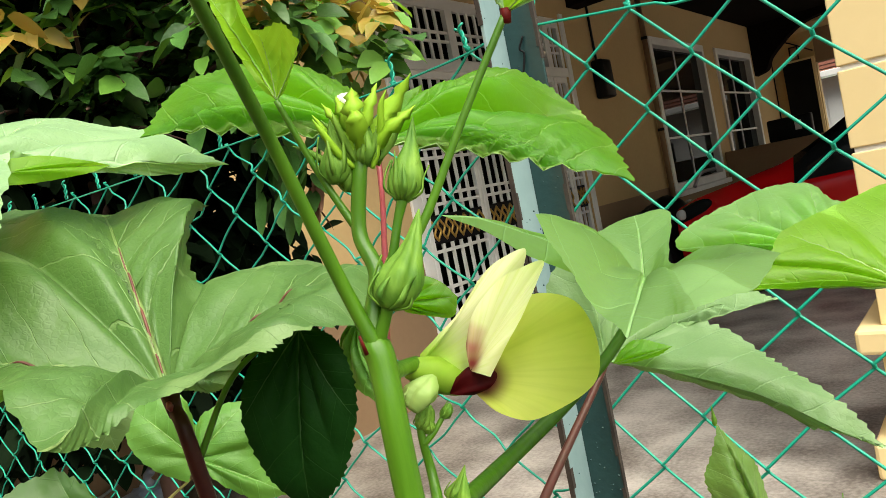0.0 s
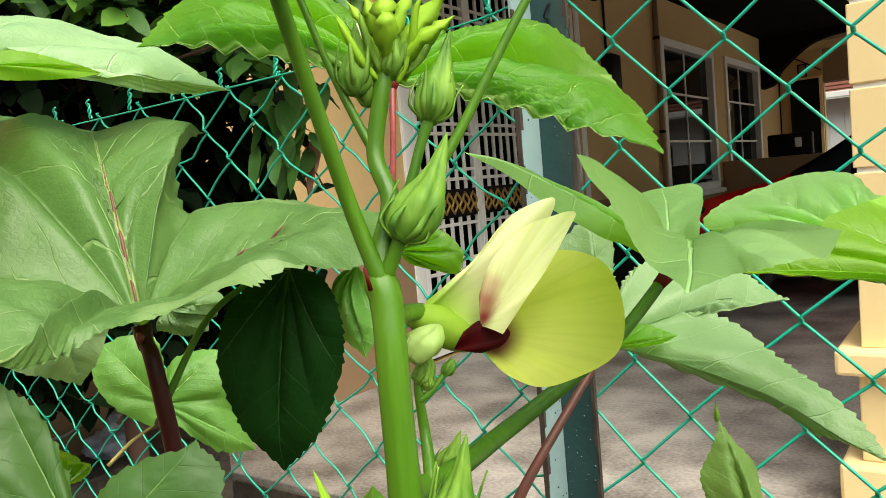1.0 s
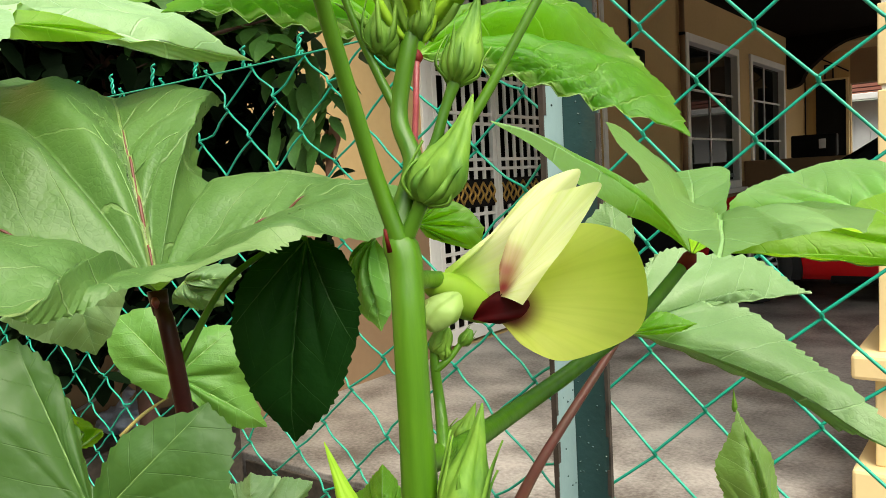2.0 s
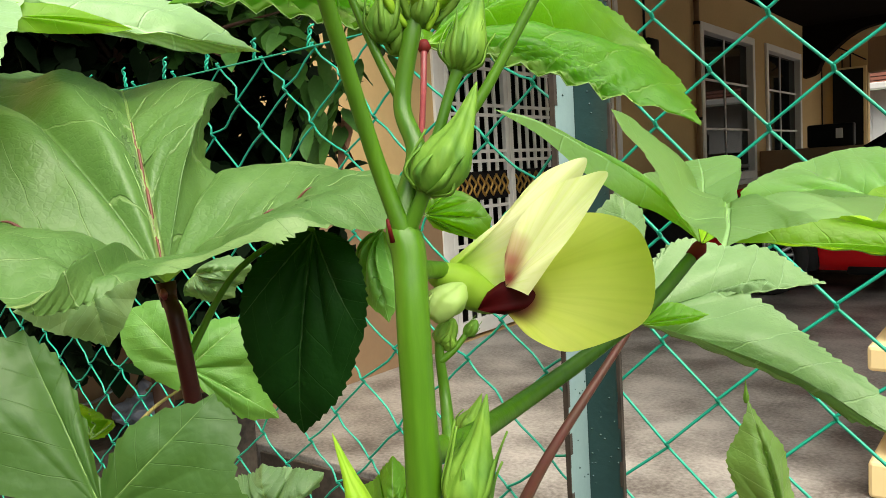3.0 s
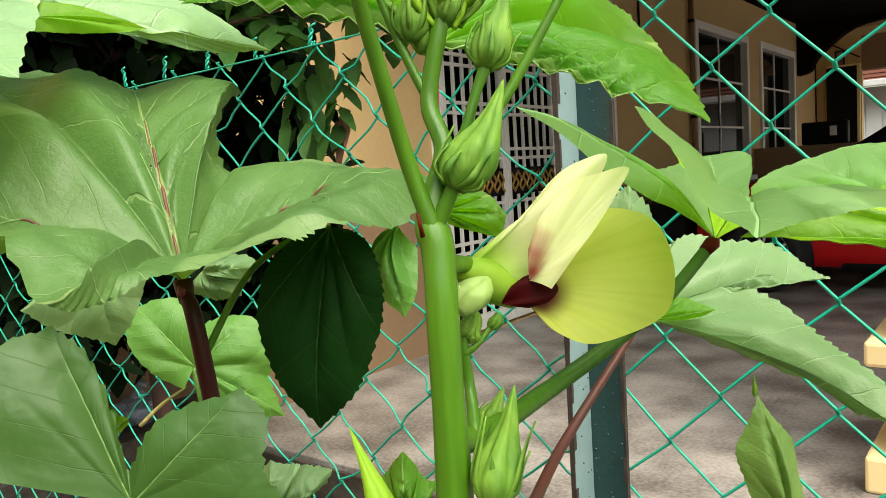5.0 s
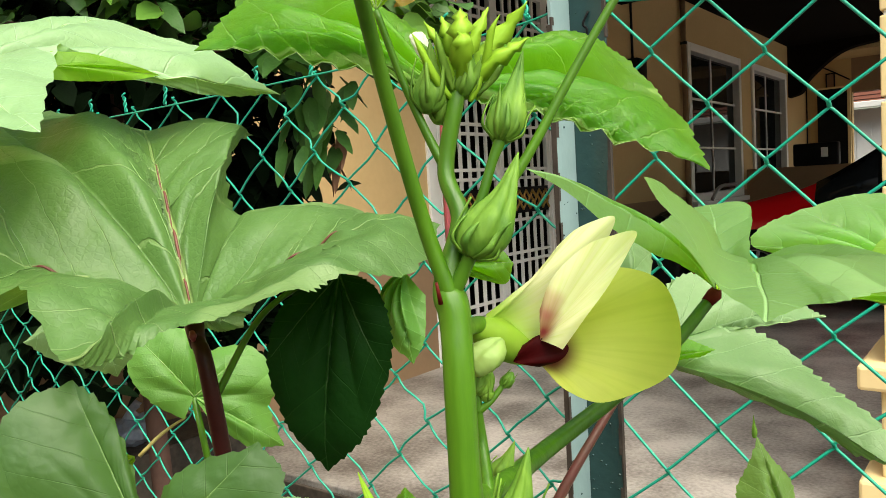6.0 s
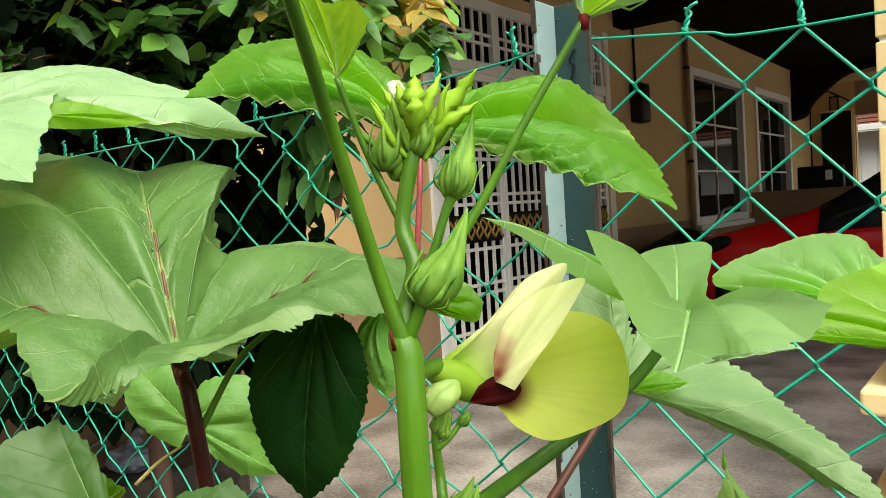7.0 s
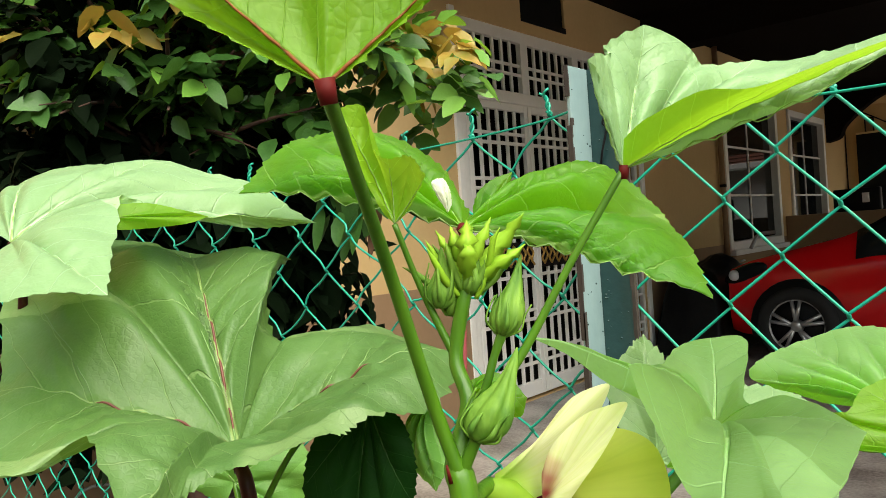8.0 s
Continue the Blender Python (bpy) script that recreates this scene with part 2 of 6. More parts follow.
RUBBER = material("rubber", (0.015, 0.015, 0.016), rough=0.8)
ALLOY = material("alloy", (0.55, 0.55, 0.56), rough=0.3, metal=0.7)
LAMP_GLASS = material("lamp_glass", (0.7, 0.7, 0.72), rough=0.1)
BARK = material("bark", (0.10, 0.05, 0.035), (0.06, 0.03, 0.022), rough=0.85, grain=60, blotch=10, bump=0.5)
# near-black copy of the shrub leaf: shade under the crown as colour
SHRUB_SHADED = leaf_material("shrub_shaded_leaf", (0.004, 0.011, 0.003), (0.002, 0.006, 0.002), (0.005, 0.015, 0.002), 0.05, rough=0.7, specular=0.05, veined=False, tint=0.7)
SHRUB = leaf_material("shrub_leaf", (0.115, 0.28, 0.060), (0.035, 0.125, 0.020), (0.12, 0.28, 0.02), 0.16, rough=0.42, specular=0.4, veined=False, tint=0.7)
# lighter shrub leaf colour: daylight on the crown is put into it
SHRUB_LIT = leaf_material("shrub_lit_leaf", (0.17, 0.36, 0.05), (0.09, 0.25, 0.03), (0.28, 0.5, 0.03), 0.3, veined=False, tint=0.4)
SHRUB_RED = leaf_material("shrub_young_leaf", (0.42, 0.20, 0.05), (0.26, 0.30, 0.04), (0.55, 0.34, 0.05), 0.3, veined=False, tint=0.4)
DRY = material("dry_leaf", (0.28, 0.14, 0.08), (0.18, 0.085, 0.05), rough=0.8, grain=120, blotch=20)

# ---- building blocks ----
ORIGIN = {}


def thing(name, at, label, category, group="", kind=""):
    ob = new(name)
    ob.location = at
    ORIGIN[ob] = Vector(at)
    return tagged(ob, label, category, group, kind)


def part(name, bm, mat, parent, label="", smooth=True):
    """Links a bmesh, made in world metres, as one mesh under a thing or a part."""
    me = bpy.data.meshes.new(name)
    at = ORIGIN[parent] if parent else Vector()
    bmesh.ops.translate(bm, verts=bm.verts, vec=-at)
    for f in bm.faces:
        f.smooth = smooth
    bm.to_mesh(me)
    bm.free()
    me.materials.append(mat)
    ob = new(name, me)
    ORIGIN[ob] = at
    ob.parent = parent
    return tagged(ob, label)


def structure(name, bm, mat, label, category, smooth=False):
    ob = part(name, bm, mat, None, smooth=smooth)
    return tagged(ob, label, category, kind="structure")


def add_box(bm, lo, hi, bevel=0.0):
    lo, hi = Vector(lo), Vector(hi)
    made = bmesh.ops.create_cube(bm, size=1.0, matrix=Matrix.Translation((lo + hi) / 2) @ Matrix.Diagonal((*(hi - lo), 1)))
    if bevel:
        edges = list({e for v in made["verts"] for e in v.link_edges})
        bmesh.ops.bevel(bm, geom=edges, offset=bevel, segments=2, affect="EDGES", profile=0.5)
    return bm


def box(lo, hi, bevel=0.0):
    return add_box(bmesh.new(), lo, hi, bevel)


def smooth_path(points, steps=8):
    """A rounded line through a few points."""
    pts = [Vector(p) for p in points]
    if len(pts) == 2:
        return [pts[0].lerp(pts[1], i / steps) for i in range(steps + 1)]
    ext = [2 * pts[0] - pts[1]] + pts + [2 * pts[-1] - pts[-2]]
    out = []
    for i in range(1, len(ext) - 2):
        a, b, c, d = ext[i - 1:i + 3]
        for k in range(steps):
            t = k / steps
            out.append(0.5 * ((2 * b) + (c - a) * t + (2 * a - 5 * b + 4 * c - d) * t * t + (3 * b - a - 3 * c + d) * t ** 3))
    out.append(pts[-1])
    return out


def add_tube(bm, path, radii, sides=8, ridges=0, ridge=0.0, cap=True):
    """A tube along a path; radii as one number, two ends or one for each point."""
    n = len(path)
    if isinstance(radii, (int, float)):
        radii = (radii, radii)
    rad = [np.interp(i / (n - 1), np.linspace(0, 1, len(radii)), radii) for i in range(n)]
    up = Vector((0.31, 0.22, 0.92))
    rings = []
    for i, p in enumerate(path):
        d = (path[min(i + 1, n - 1)] - path[max(i - 1, 0)]).normalized()
        a = (up - d * up.dot(d))
        a = a.normalized() if a.length > 1e-4 else d.orthogonal().normalized()
        up = a
        b = d.cross(a)
        ring = []
        for k in range(sides):
            w = 2 * math.pi * k / sides
            r = rad[i] * (1 + ridge * math.cos(ridges * w))
            ring.append(bm.verts.new(p + (a * math.cos(w) + b * math.sin(w)) * r))
        rings.append(ring)
    for r, q in zip(rings, rings[1:]):
        for k in range(sides):
            bm.faces.new((r[k], r[(k + 1) % sides], q[(k + 1) % sides], q[k]))
    if cap:
        bm.faces.new(rings[0][::-1])
        bm.faces.new(rings[-1])
    return bm


def tube(path, radii, sides=8, **more):
    return add_tube(bmesh.new(), path, radii, sides, **more)

# ---- the place: ground, porch, house ----
W = -2.963                      # the house front, facing +x
structure("ground", box((-40, -40, -0.6), (40, 60, -0.16)), SOIL, "dark bare garden soil under the plants", "ground")
# runs on unseen to x = 14, bouncing light into the porch
floor_bm = box((W, 2.05, -0.14), (14.0, 14.2, 0.0), 0.006)
structure("kerb", box((W + 0.35, 2.030, -0.16), (14.0, 2.046, -0.022), 0.004), KERB, "dirty dark face of the concrete slab", "kerb")
structure("floor", floor_bm, CONCRETE, "worn stained grey concrete floor of the car porch", "floor")


def wall_with_holes(name, x0, x1, y0, y1, z0, z1, holes, mat, label):
    """A wall in the plane of x, cut by right-angled openings (y0, y1, z0, z1)."""
    ys = sorted({y0, y1, *[h[0] for h in holes], *[h[1] for h in holes]})
    zs = sorted({z0, z1, *[h[2] for h in holes], *[h[3] for h in holes]})
    bm = bmesh.new()
    for a, b in zip(ys, ys[1:]):
        for c, d in zip(zs, zs[1:]):
            if not any(h[0] <= a and b <= h[1] and h[2] <= c and d <= h[3] for h in holes):
                add_box(bm, (x0, a, c), (x1, b, d))
    bmesh.ops.remove_doubles(bm, verts=bm.verts, dist=1e-5)
    return structure(name, bm, mat, label, "wall")


GATE = (3.86, 6.37, 0.0, 2.58)
WIN_A = (8.47, 10.42, 0.81, 2.56)
WIN_B = (10.95, 12.80, 0.81, 2.56)
VENT = (4.64, 5.25, 2.66, 3.0)
wall_with_holes("wall_front", W - 0.15, W, -6.0, 14.2, -0.16, 3.4, [GATE, WIN_A, WIN_B, VENT], WALL_PAINT, "beige plastered house front wall")
for i, (a, b) in enumerate(((-6.0, 3.80), (6.44, 8.40), (10.49, 14.2))):
    structure("dado_%d" % (i + 1), box((W, a, 0.0), (W + 0.012, b, 0.88)), DADO_PAINT, "brown painted lower band of the wall", "wall band")
structure("dado_4", box((W, 8.40, 0.0), (W + 0.012, 10.49, 0.74)), DADO_PAINT, "brown painted band under the window", "wall band")
structure("wall_back", box((W, 14.2, -0.16), (-2.27, 14.35, 3.4)), WALL_PAINT, "beige plastered end wall of the porch", "wall")
structure("wall_back_header", box((-2.27, 14.2, 2.30), (3.2, 14.35, 3.4)), DADO_PAINT, "brown wall over the opening at the porch end", "wall")
# unseen stretch of end wall, added to keep light out of the porch
structure("wall_back_side", box((3.2, 14.2, -0.16), (6.0, 14.35, 3.4)), WALL_PAINT, "beige plastered end wall of the porch", "wall")
# reach past the view in x tuned to shade the porch
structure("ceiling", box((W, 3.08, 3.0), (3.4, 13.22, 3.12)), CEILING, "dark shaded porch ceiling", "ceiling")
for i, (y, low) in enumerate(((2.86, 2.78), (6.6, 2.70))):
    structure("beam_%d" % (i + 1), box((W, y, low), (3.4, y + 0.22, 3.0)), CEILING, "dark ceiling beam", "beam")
# unseen edge beam, added to keep skylight off the upper wall
structure("beam_4", box((3.4, 2.86, 2.66), (3.62, 11.0, 3.12)), CEILING, "dark beam added out of view to shade the porch wall", "beam")
structure("ceiling_far", box((W, 13.224, 2.84), (-0.4, 14.2, 2.96)), WALL_PAINT, "cream ceiling past the arch", "ceiling")
# arched header across the porch
arch = bmesh.new()
curve = smooth_path([(W, 13.0, 2.22), (-2.78, 13.0, 2.28), (-2.66, 13.0, 2.48), (-2.25, 13.0, 2.80), (-1.81, 13.0, 2.90), (-1.0, 13.0, 2.93), (3.4, 13.0, 2.93)], 5)
cuts = [[arch.verts.new(Vector((p.x, y, z))) for y, z in ((13.0, p.z), (13.0, 3.0), (13.22, 3.0), (13.22, p.z))] for p in curve]
for r, q in zip(cuts, cuts[1:]):
    for k in range(4):
        arch.faces.new((r[k], r[(k + 1) % 4], q[(k + 1) % 4], q[k]))
arch.faces.new(cuts[0][::-1])
arch.faces.new(cuts[-1])
bmesh.ops.recalc_face_normals(arch, faces=arch.faces)
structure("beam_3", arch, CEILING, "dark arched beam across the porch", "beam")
# closed room added behind the openings, its lack of light put into the colour
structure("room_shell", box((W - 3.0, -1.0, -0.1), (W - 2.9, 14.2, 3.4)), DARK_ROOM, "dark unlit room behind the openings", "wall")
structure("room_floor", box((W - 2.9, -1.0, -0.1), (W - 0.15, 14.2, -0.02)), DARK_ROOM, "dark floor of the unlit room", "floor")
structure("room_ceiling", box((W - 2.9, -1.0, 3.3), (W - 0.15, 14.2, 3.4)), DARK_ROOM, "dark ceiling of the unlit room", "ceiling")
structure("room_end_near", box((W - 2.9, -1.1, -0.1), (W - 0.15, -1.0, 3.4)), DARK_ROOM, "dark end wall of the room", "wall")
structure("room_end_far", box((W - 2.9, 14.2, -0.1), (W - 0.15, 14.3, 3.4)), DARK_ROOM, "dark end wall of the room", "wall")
structure("low_wall", box((W + 0.012, 10.6, 0.0), (0.6, 10.75, 1.14), 0.01), DADO_PAINT, "low brown partition wall behind the car", "wall")

# unseen wall, added to hold back light from behind the camera
structure("wall_garden", box((W, -6.2, -0.16), (8.0, -6.0, 2.6)), WALL_PAINT, "plain wall added out of view behind the camera to cut front light", "wall")

# white grille gate in three leaves with a barred light above
gate = thing("grille_gate", (W, 5.1, 0.0), "white painted steel grille gate with a black and gold band", "gate")
stiles = [GATE[0] + 0.09, 4.67, 5.39, 6.11, GATE[1]]
part("side_stile", box((W - 0.05, GATE[0], 0.02), (W - 0.012, GATE[0] + 0.086, 2.58), 0.004), WHITE_PAINT, gate, smooth=False)
for a, b in zip(stiles, stiles[1:]):
    panel = part("gate_leaf", add_box(add_box(add_box(add_box(bmesh.new(), (W - 0.05, a + 0.004, 0.02), (W - 0.015, a + 0.05, 2.06), 0.004),
                 (W - 0.05, b - 0.05, 0.02), (W - 0.015, b - 0.004, 2.06), 0.004),
                 (W - 0.05, a + 0.05, 0.02), (W - 0.015, b - 0.05, 0.12), 0.004),
                 (W - 0.05, a + 0.05, 2.01), (W - 0.015, b - 0.05, 2.06), 0.004), WHITE_PAINT, gate, smooth=False)
    count = max(2, round((b - a - 0.1) / 0.103))
    for k in range(1, count):
        y = a + 0.05 + k * (b - a - 0.1) / count
        part("bar", box((W - 0.04, y - 0.013, 0.12), (W - 0.025, y + 0.013, 2.01)), WHITE_PAINT, panel, smooth=False)
    for k in range(6):
        for z in (1.85 - k * 0.308, 1.785 - k * 0.308):
            if not 0.88 < z < 1.13:
                part("rail", box((W - 0.038, a + 0.05, z - 0.011), (W - 0.023, b - 0.05, z + 0.011)), WHITE_PAINT, panel, smooth=False)
    band = part("band", box((W - 0.048, a + 0.05, 0.91), (W - 0.02, b - 0.05, 1.10)), BLACK, panel, "black band with gold scrolls", smooth=False)
    turns = max(4, round((b - a) / 0.055))
    for k in range(turns):
        y = a + 0.07 + k * (b - a - 0.14) / (turns - 1)
        sway = 0.06 * (1 if k % 2 else -1)
        part("scroll", tube(smooth_path([(W - 0.016, y - 0.022, 1.005 - sway), (W - 0.012, y + 0.012, 1.005 - sway * 0.2), (W - 0.016, y - 0.010, 1.005 + sway * 0.5), (W - 0.014, y + 0.022, 1.005 + sway * 1.2)], 4), 0.009, 5), GOLD, panel)
    light = part("top_light", add_box(add_box(add_box(bmesh.new(), (W - 0.05, a, 2.14), (W - 0.012, a + 0.045, 2.58)), (W - 0.05, b - 0.045, 2.14), (W - 0.012, b, 2.58)),
                 (W - 0.05, a + 0.045, 2.50), (W - 0.012, b - 0.045, 2.58)), WHITE_PAINT, gate, smooth=False)
    for k in range(1, count):
        y = a + 0.05 + k * (b - a - 0.1) / count
        part("bar", box((W - 0.04, y - 0.013, 2.14), (W - 0.025, y + 0.013, 2.50)), WHITE_PAINT, light, smooth=False)
    for z in (2.275, 2.34):
        part("rail", box((W - 0.038, a + 0.045, z - 0.010), (W - 0.023, b - 0.045, z + 0.010)), WHITE_PAINT, light, smooth=False)
part("lintel", box((W - 0.06, GATE[0], 2.06), (W + 0.01, GATE[1], 2.14), 0.006), WHITE_PAINT, gate, smooth=False)
structure("door_jamb", add_box(add_box(bmesh.new(), (W - 0.02, GATE[0] - 0.06, 0.0), (W + 0.02, GATE[0] - 0.003, 2.62), 0.004), (W - 0.02, GATE[1] + 0.003, 0.0), (W + 0.02, GATE[1] + 0.07, 2.62), 0.004), WHITE_PAINT, "white painted gate jambs", "jamb")
structure("vent_window", add_box(add_box(bmesh.new(), (W - 0.05, VENT[0], VENT[2]), (W + 0.01, VENT[1], VENT[2] + 0.04)), (W - 0.04, VENT[0], VENT[2] + 0.04), (W - 0.02, VENT[1], VENT[3])), BLACK, "small dark vent opening above the gate", "vent")


def window(name, y0, y1, z0, z1):
    win = thing(name, (W, (y0 + y1) / 2, z0), "white framed casement window with dark glass panes", "window", kind="structure")
    f = 0.09
    bm = bmesh.new()
    for lo, hi in (((y0, z0), (y0 + f, z1)), ((y1 - f, z0), (y1, z1)), ((y0 + f, z0), (y1 - f, z0 + f)), ((y0 + f, z1 - f), (y1 - f, z1))):
        add_box(bm, (W - 0.10, lo[0], lo[1]), (W + 0.03, hi[0], hi[1]), 0.005)
    frame_part = part("window_frame", bm, WHITE_PAINT, win, smooth=False)
    part("window_sill", box((W - 0.02, y0 - 0.03, z0 - 0.06), (W + 0.09, y1 + 0.03, z0 - 0.002), 0.005), WHITE_PAINT, win, smooth=False)
    half = (y1 - y0 - 2 * f) / 2
    for i in range(2):
        a = y0 + f + i * half
        for z in (z0 + f, z0 + f + (z1 - z0 - 2 * f) * 0.68):
            top = z0 + f + (z1 - z0 - 2 * f) * 0.68 if z < z0 + 0.5 else z1 - f
            part("pane", box((W - 0.06, a + 0.012, z + 0.01), (W - 0.052, a + half - 0.012, top - 0.01)), GLASS, frame_part, smooth=False)
        part("mullion", box((W - 0.075, a - 0.012 if i else a, z0 + f), (W - 0.04, a + 0.012, z1 - f)), WHITE_PAINT, frame_part, smooth=False)
    for fz in (0.33, 0.68):
        z = z0 + f + (z1 - z0 - 2 * f) * fz
        part("glazing_bar", box((W - 0.05, y0 + f, z - 0.012), (W - 0.035, y1 - f, z + 0.012)), WHITE_PAINT, frame_part, smooth=False)
    return win


window("window_1", *WIN_A)
window("window_2", *WIN_B)

# doorway, shelf and clutter on the end wall
door = thing("door_1", (-2.55, 14.2, 0.0), "dark door in a white frame at the porch end", "door", kind="structure")
part("door_leaf", box((-2.78, 14.16, 0.0), (-2.33, 14.198, 2.38), 0.004), BLACK, door, smooth=False)
part("door_frame", add_box(add_box(bmesh.new(), (-2.33, 14.15, 0.0), (-2.285, 14.198, 2.41)), (-2.78, 14.15, 2.38), (-2.33, 14.198, 2.41)), COLUMN_PAINT, door, smooth=False)
picture = thing("wall_picture", (-2.58, 14.2, 2.36), "small dark framed picture hanging on the beige end wall", "picture")
part("picture_frame", add_box(add_box(add_box(add_box(bmesh.new(), (-2.65, 14.175, 2.36), (-2.63, 14.199, 2.64)), (-2.53, 14.175, 2.36), (-2.51, 14.199, 2.64)), (-2.63, 14.175, 2.36), (-2.53, 14.199, 2.38)), (-2.63, 14.175, 2.62), (-2.53, 14.199, 2.64)), BLACK, picture, smooth=False)
part("sheet", box((-2.63, 14.185, 2.38), (-2.53, 14.199, 2.62)), DADO_PAINT, picture, smooth=False)
cable_run = thing("wall_cable", (W, 14.19, 2.94), "dark cable running down the beige end wall", "cable")
part("cable", tube(smooth_path([(-2.94, 14.185, 2.82), (-2.70, 14.185, 2.75), (-2.29, 14.185, 2.50)], 5), 0.011, 6), BLACK, cable_run)
part("drop", tube([Vector((-2.945, 14.185, 2.82)), Vector((-2.945, 14.185, 1.3))], 0.010, 6), BLACK, cable_run)
box_radio = thing("black_box", (-1.9, 10.68, 1.14), "black appliance standing on the low wall", "box")
part("case", box((-2.38, 10.61, 1.14), (-1.85, 10.74, 1.42), 0.02), BLACK, box_radio)
part("dial", box((-2.05, 10.60, 1.24), (-1.97, 10.609, 1.36), 0.003), WHITE_PAINT, box_radio)
wall_box = thing("wall_lamp", (W, 7.0, 1.9), "black box lamp fixed to the beige wall", "lamp")
part("case", box((W, 6.88, 1.86), (W + 0.12, 7.10, 2.22), 0.02), BLACK, wall_box)
part("conduit", tube([Vector((W + 0.02, 6.99, 2.22)), Vector((W + 0.02, 6.99, 3.0))], 0.012, 6), BLACK, wall_box)

pipe = thing("rain_pipe", (W + 0.03, 8.30, 0.0), "dark rain pipe running down the beige wall", "pipe")
part("pipe", tube([Vector((W + 0.045, 8.30, 0.0)), Vector((W + 0.045, 8.30, 3.0))], 0.03, 10), DADO_PAINT, pipe)
for z in (0.5, 1.5, 2.5):
    part("clamp", tube([Vector((W + 0.045, 8.30, z)), Vector((W + 0.045, 8.30, z + 0.03))], 0.036, 10), BLACK, pipe)
tap = thing("water_tap", (W + 0.04, 8.62, 0.0), "steel garden tap on a pipe against the wall", "tap")
part("riser", tube([Vector((W + 0.06, 8.62, 0.0)), Vector((W + 0.06, 8.62, 0.66))], 0.014, 8), ALLOY, tap)
part("spout", tube(smooth_path([(W + 0.06, 8.62, 0.62), (W + 0.13, 8.60, 0.63), (W + 0.17, 8.59, 0.57)], 5), 0.013, 8), ALLOY, tap)
part("handle", tube([Vector((W + 0.10, 8.55, 0.69)), Vector((W + 0.10, 8.66, 0.69))], 0.011, 8), ALLOY, tap)

# porch column on its pedestal
CX, CY = -0.16, 2.96
column = thing("porch_column", (CX, CY, 0.0), "cream plastered square column with white grooves on a pedestal", "column")
part("plinth", box((CX - 0.27, CY - 0.27, 0.0), (CX + 0.27, CY + 0.27, 0.12), 0.012), COLUMN_PAINT, column, smooth=False)
part("pedestal", box((CX - 0.21, CY - 0.21, 0.12), (CX + 0.21, CY + 0.21, 0.41), 0.006), COLUMN_PAINT, column, smooth=False)
part("cap", box((CX - 0.27, CY - 0.27, 0.41), (CX + 0.27, CY + 0.27, 0.49), 0.012), COLUMN_PAINT, column, smooth=False)
z = 0.49
while z < 2.99:
    top = min(0.80 if z < 0.6 else z + 0.26, 3.0)
    part("shaft_course", box((CX - 0.20, CY - 0.20, z), (CX + 0.20, CY + 0.20, top - 0.016), 0.004), COLUMN_PAINT, column, smooth=False)
    part("groove", box((CX - 0.19, CY - 0.19, top - 0.018), (CX + 0.19, CY + 0.19, top + 0.002)), WHITE_PAINT, column, smooth=False)
    z = top

# neighbour's pale wall in daylight past the porch end
far_house = thing("neighbour_house", (2.0, 18.0, -0.16), "pale white house in daylight beyond the porch", "house")
part("wall", box((-8, 18, -0.16), (12, 22, 2.25)), WHITE_PAINT, far_house, smooth=False)
roof = bmesh.new()
for k in range(12):
    add_box(roof, (-8.4, 17.5 + k * 0.25, 2.33 + k * 0.10), (12.4, 17.8 + k * 0.25, 2.39 + k * 0.10))
part("roof", roof, ROOF_TILE, far_house, smooth=False)
part("gutter", box((-8.4, 17.42, 2.24), (12.4, 17.5, 2.36), 0.01), WHITE_PAINT, far_house, smooth=False)
for k in range(9):
    part("wall_panel", box((-3.4 + k * 0.3, 17.97, -0.16), (-3.12 + k * 0.3, 17.998, 1.95)), WHITE_PAINT, far_house, smooth=False)

# ---- red hatchback parked nose to the house ----
CAR_X, CAR_Y = -2.36, 6.30


def car_section(x):
    """Half the body's outline at x metres behind the nose: half width, sill, belt and roof heights."""
    hood = np.interp(x, [0, 0.05, 0.25, 0.95, 1.15, 1.75, 2.3, 3.1, 3.55, 3.7], [0.62, 0.72, 0.80, 0.96, 1.04, 1.42, 1.50, 1.46, 1.02, 0.9])
    belt = np.interp(x, [0, 0.05, 0.25, 0.95, 1.2, 3.2, 3.6, 3.7], [0.60, 0.69, 0.73, 0.77, 0.81, 0.92, 0.94, 0.88])
    half = np.interp(x, [0, 0.08, 0.35, 0.8, 3.0, 3.5, 3.7], [0.56, 0.68, 0.79, 0.83, 0.83, 0.78, 0.66])
    low = np.interp(x, [0, 0.2, 3.4, 3.7], [0.26, 0.20, 0.20, 0.34])
    return half, low, belt, max(hood, belt + 0.015)


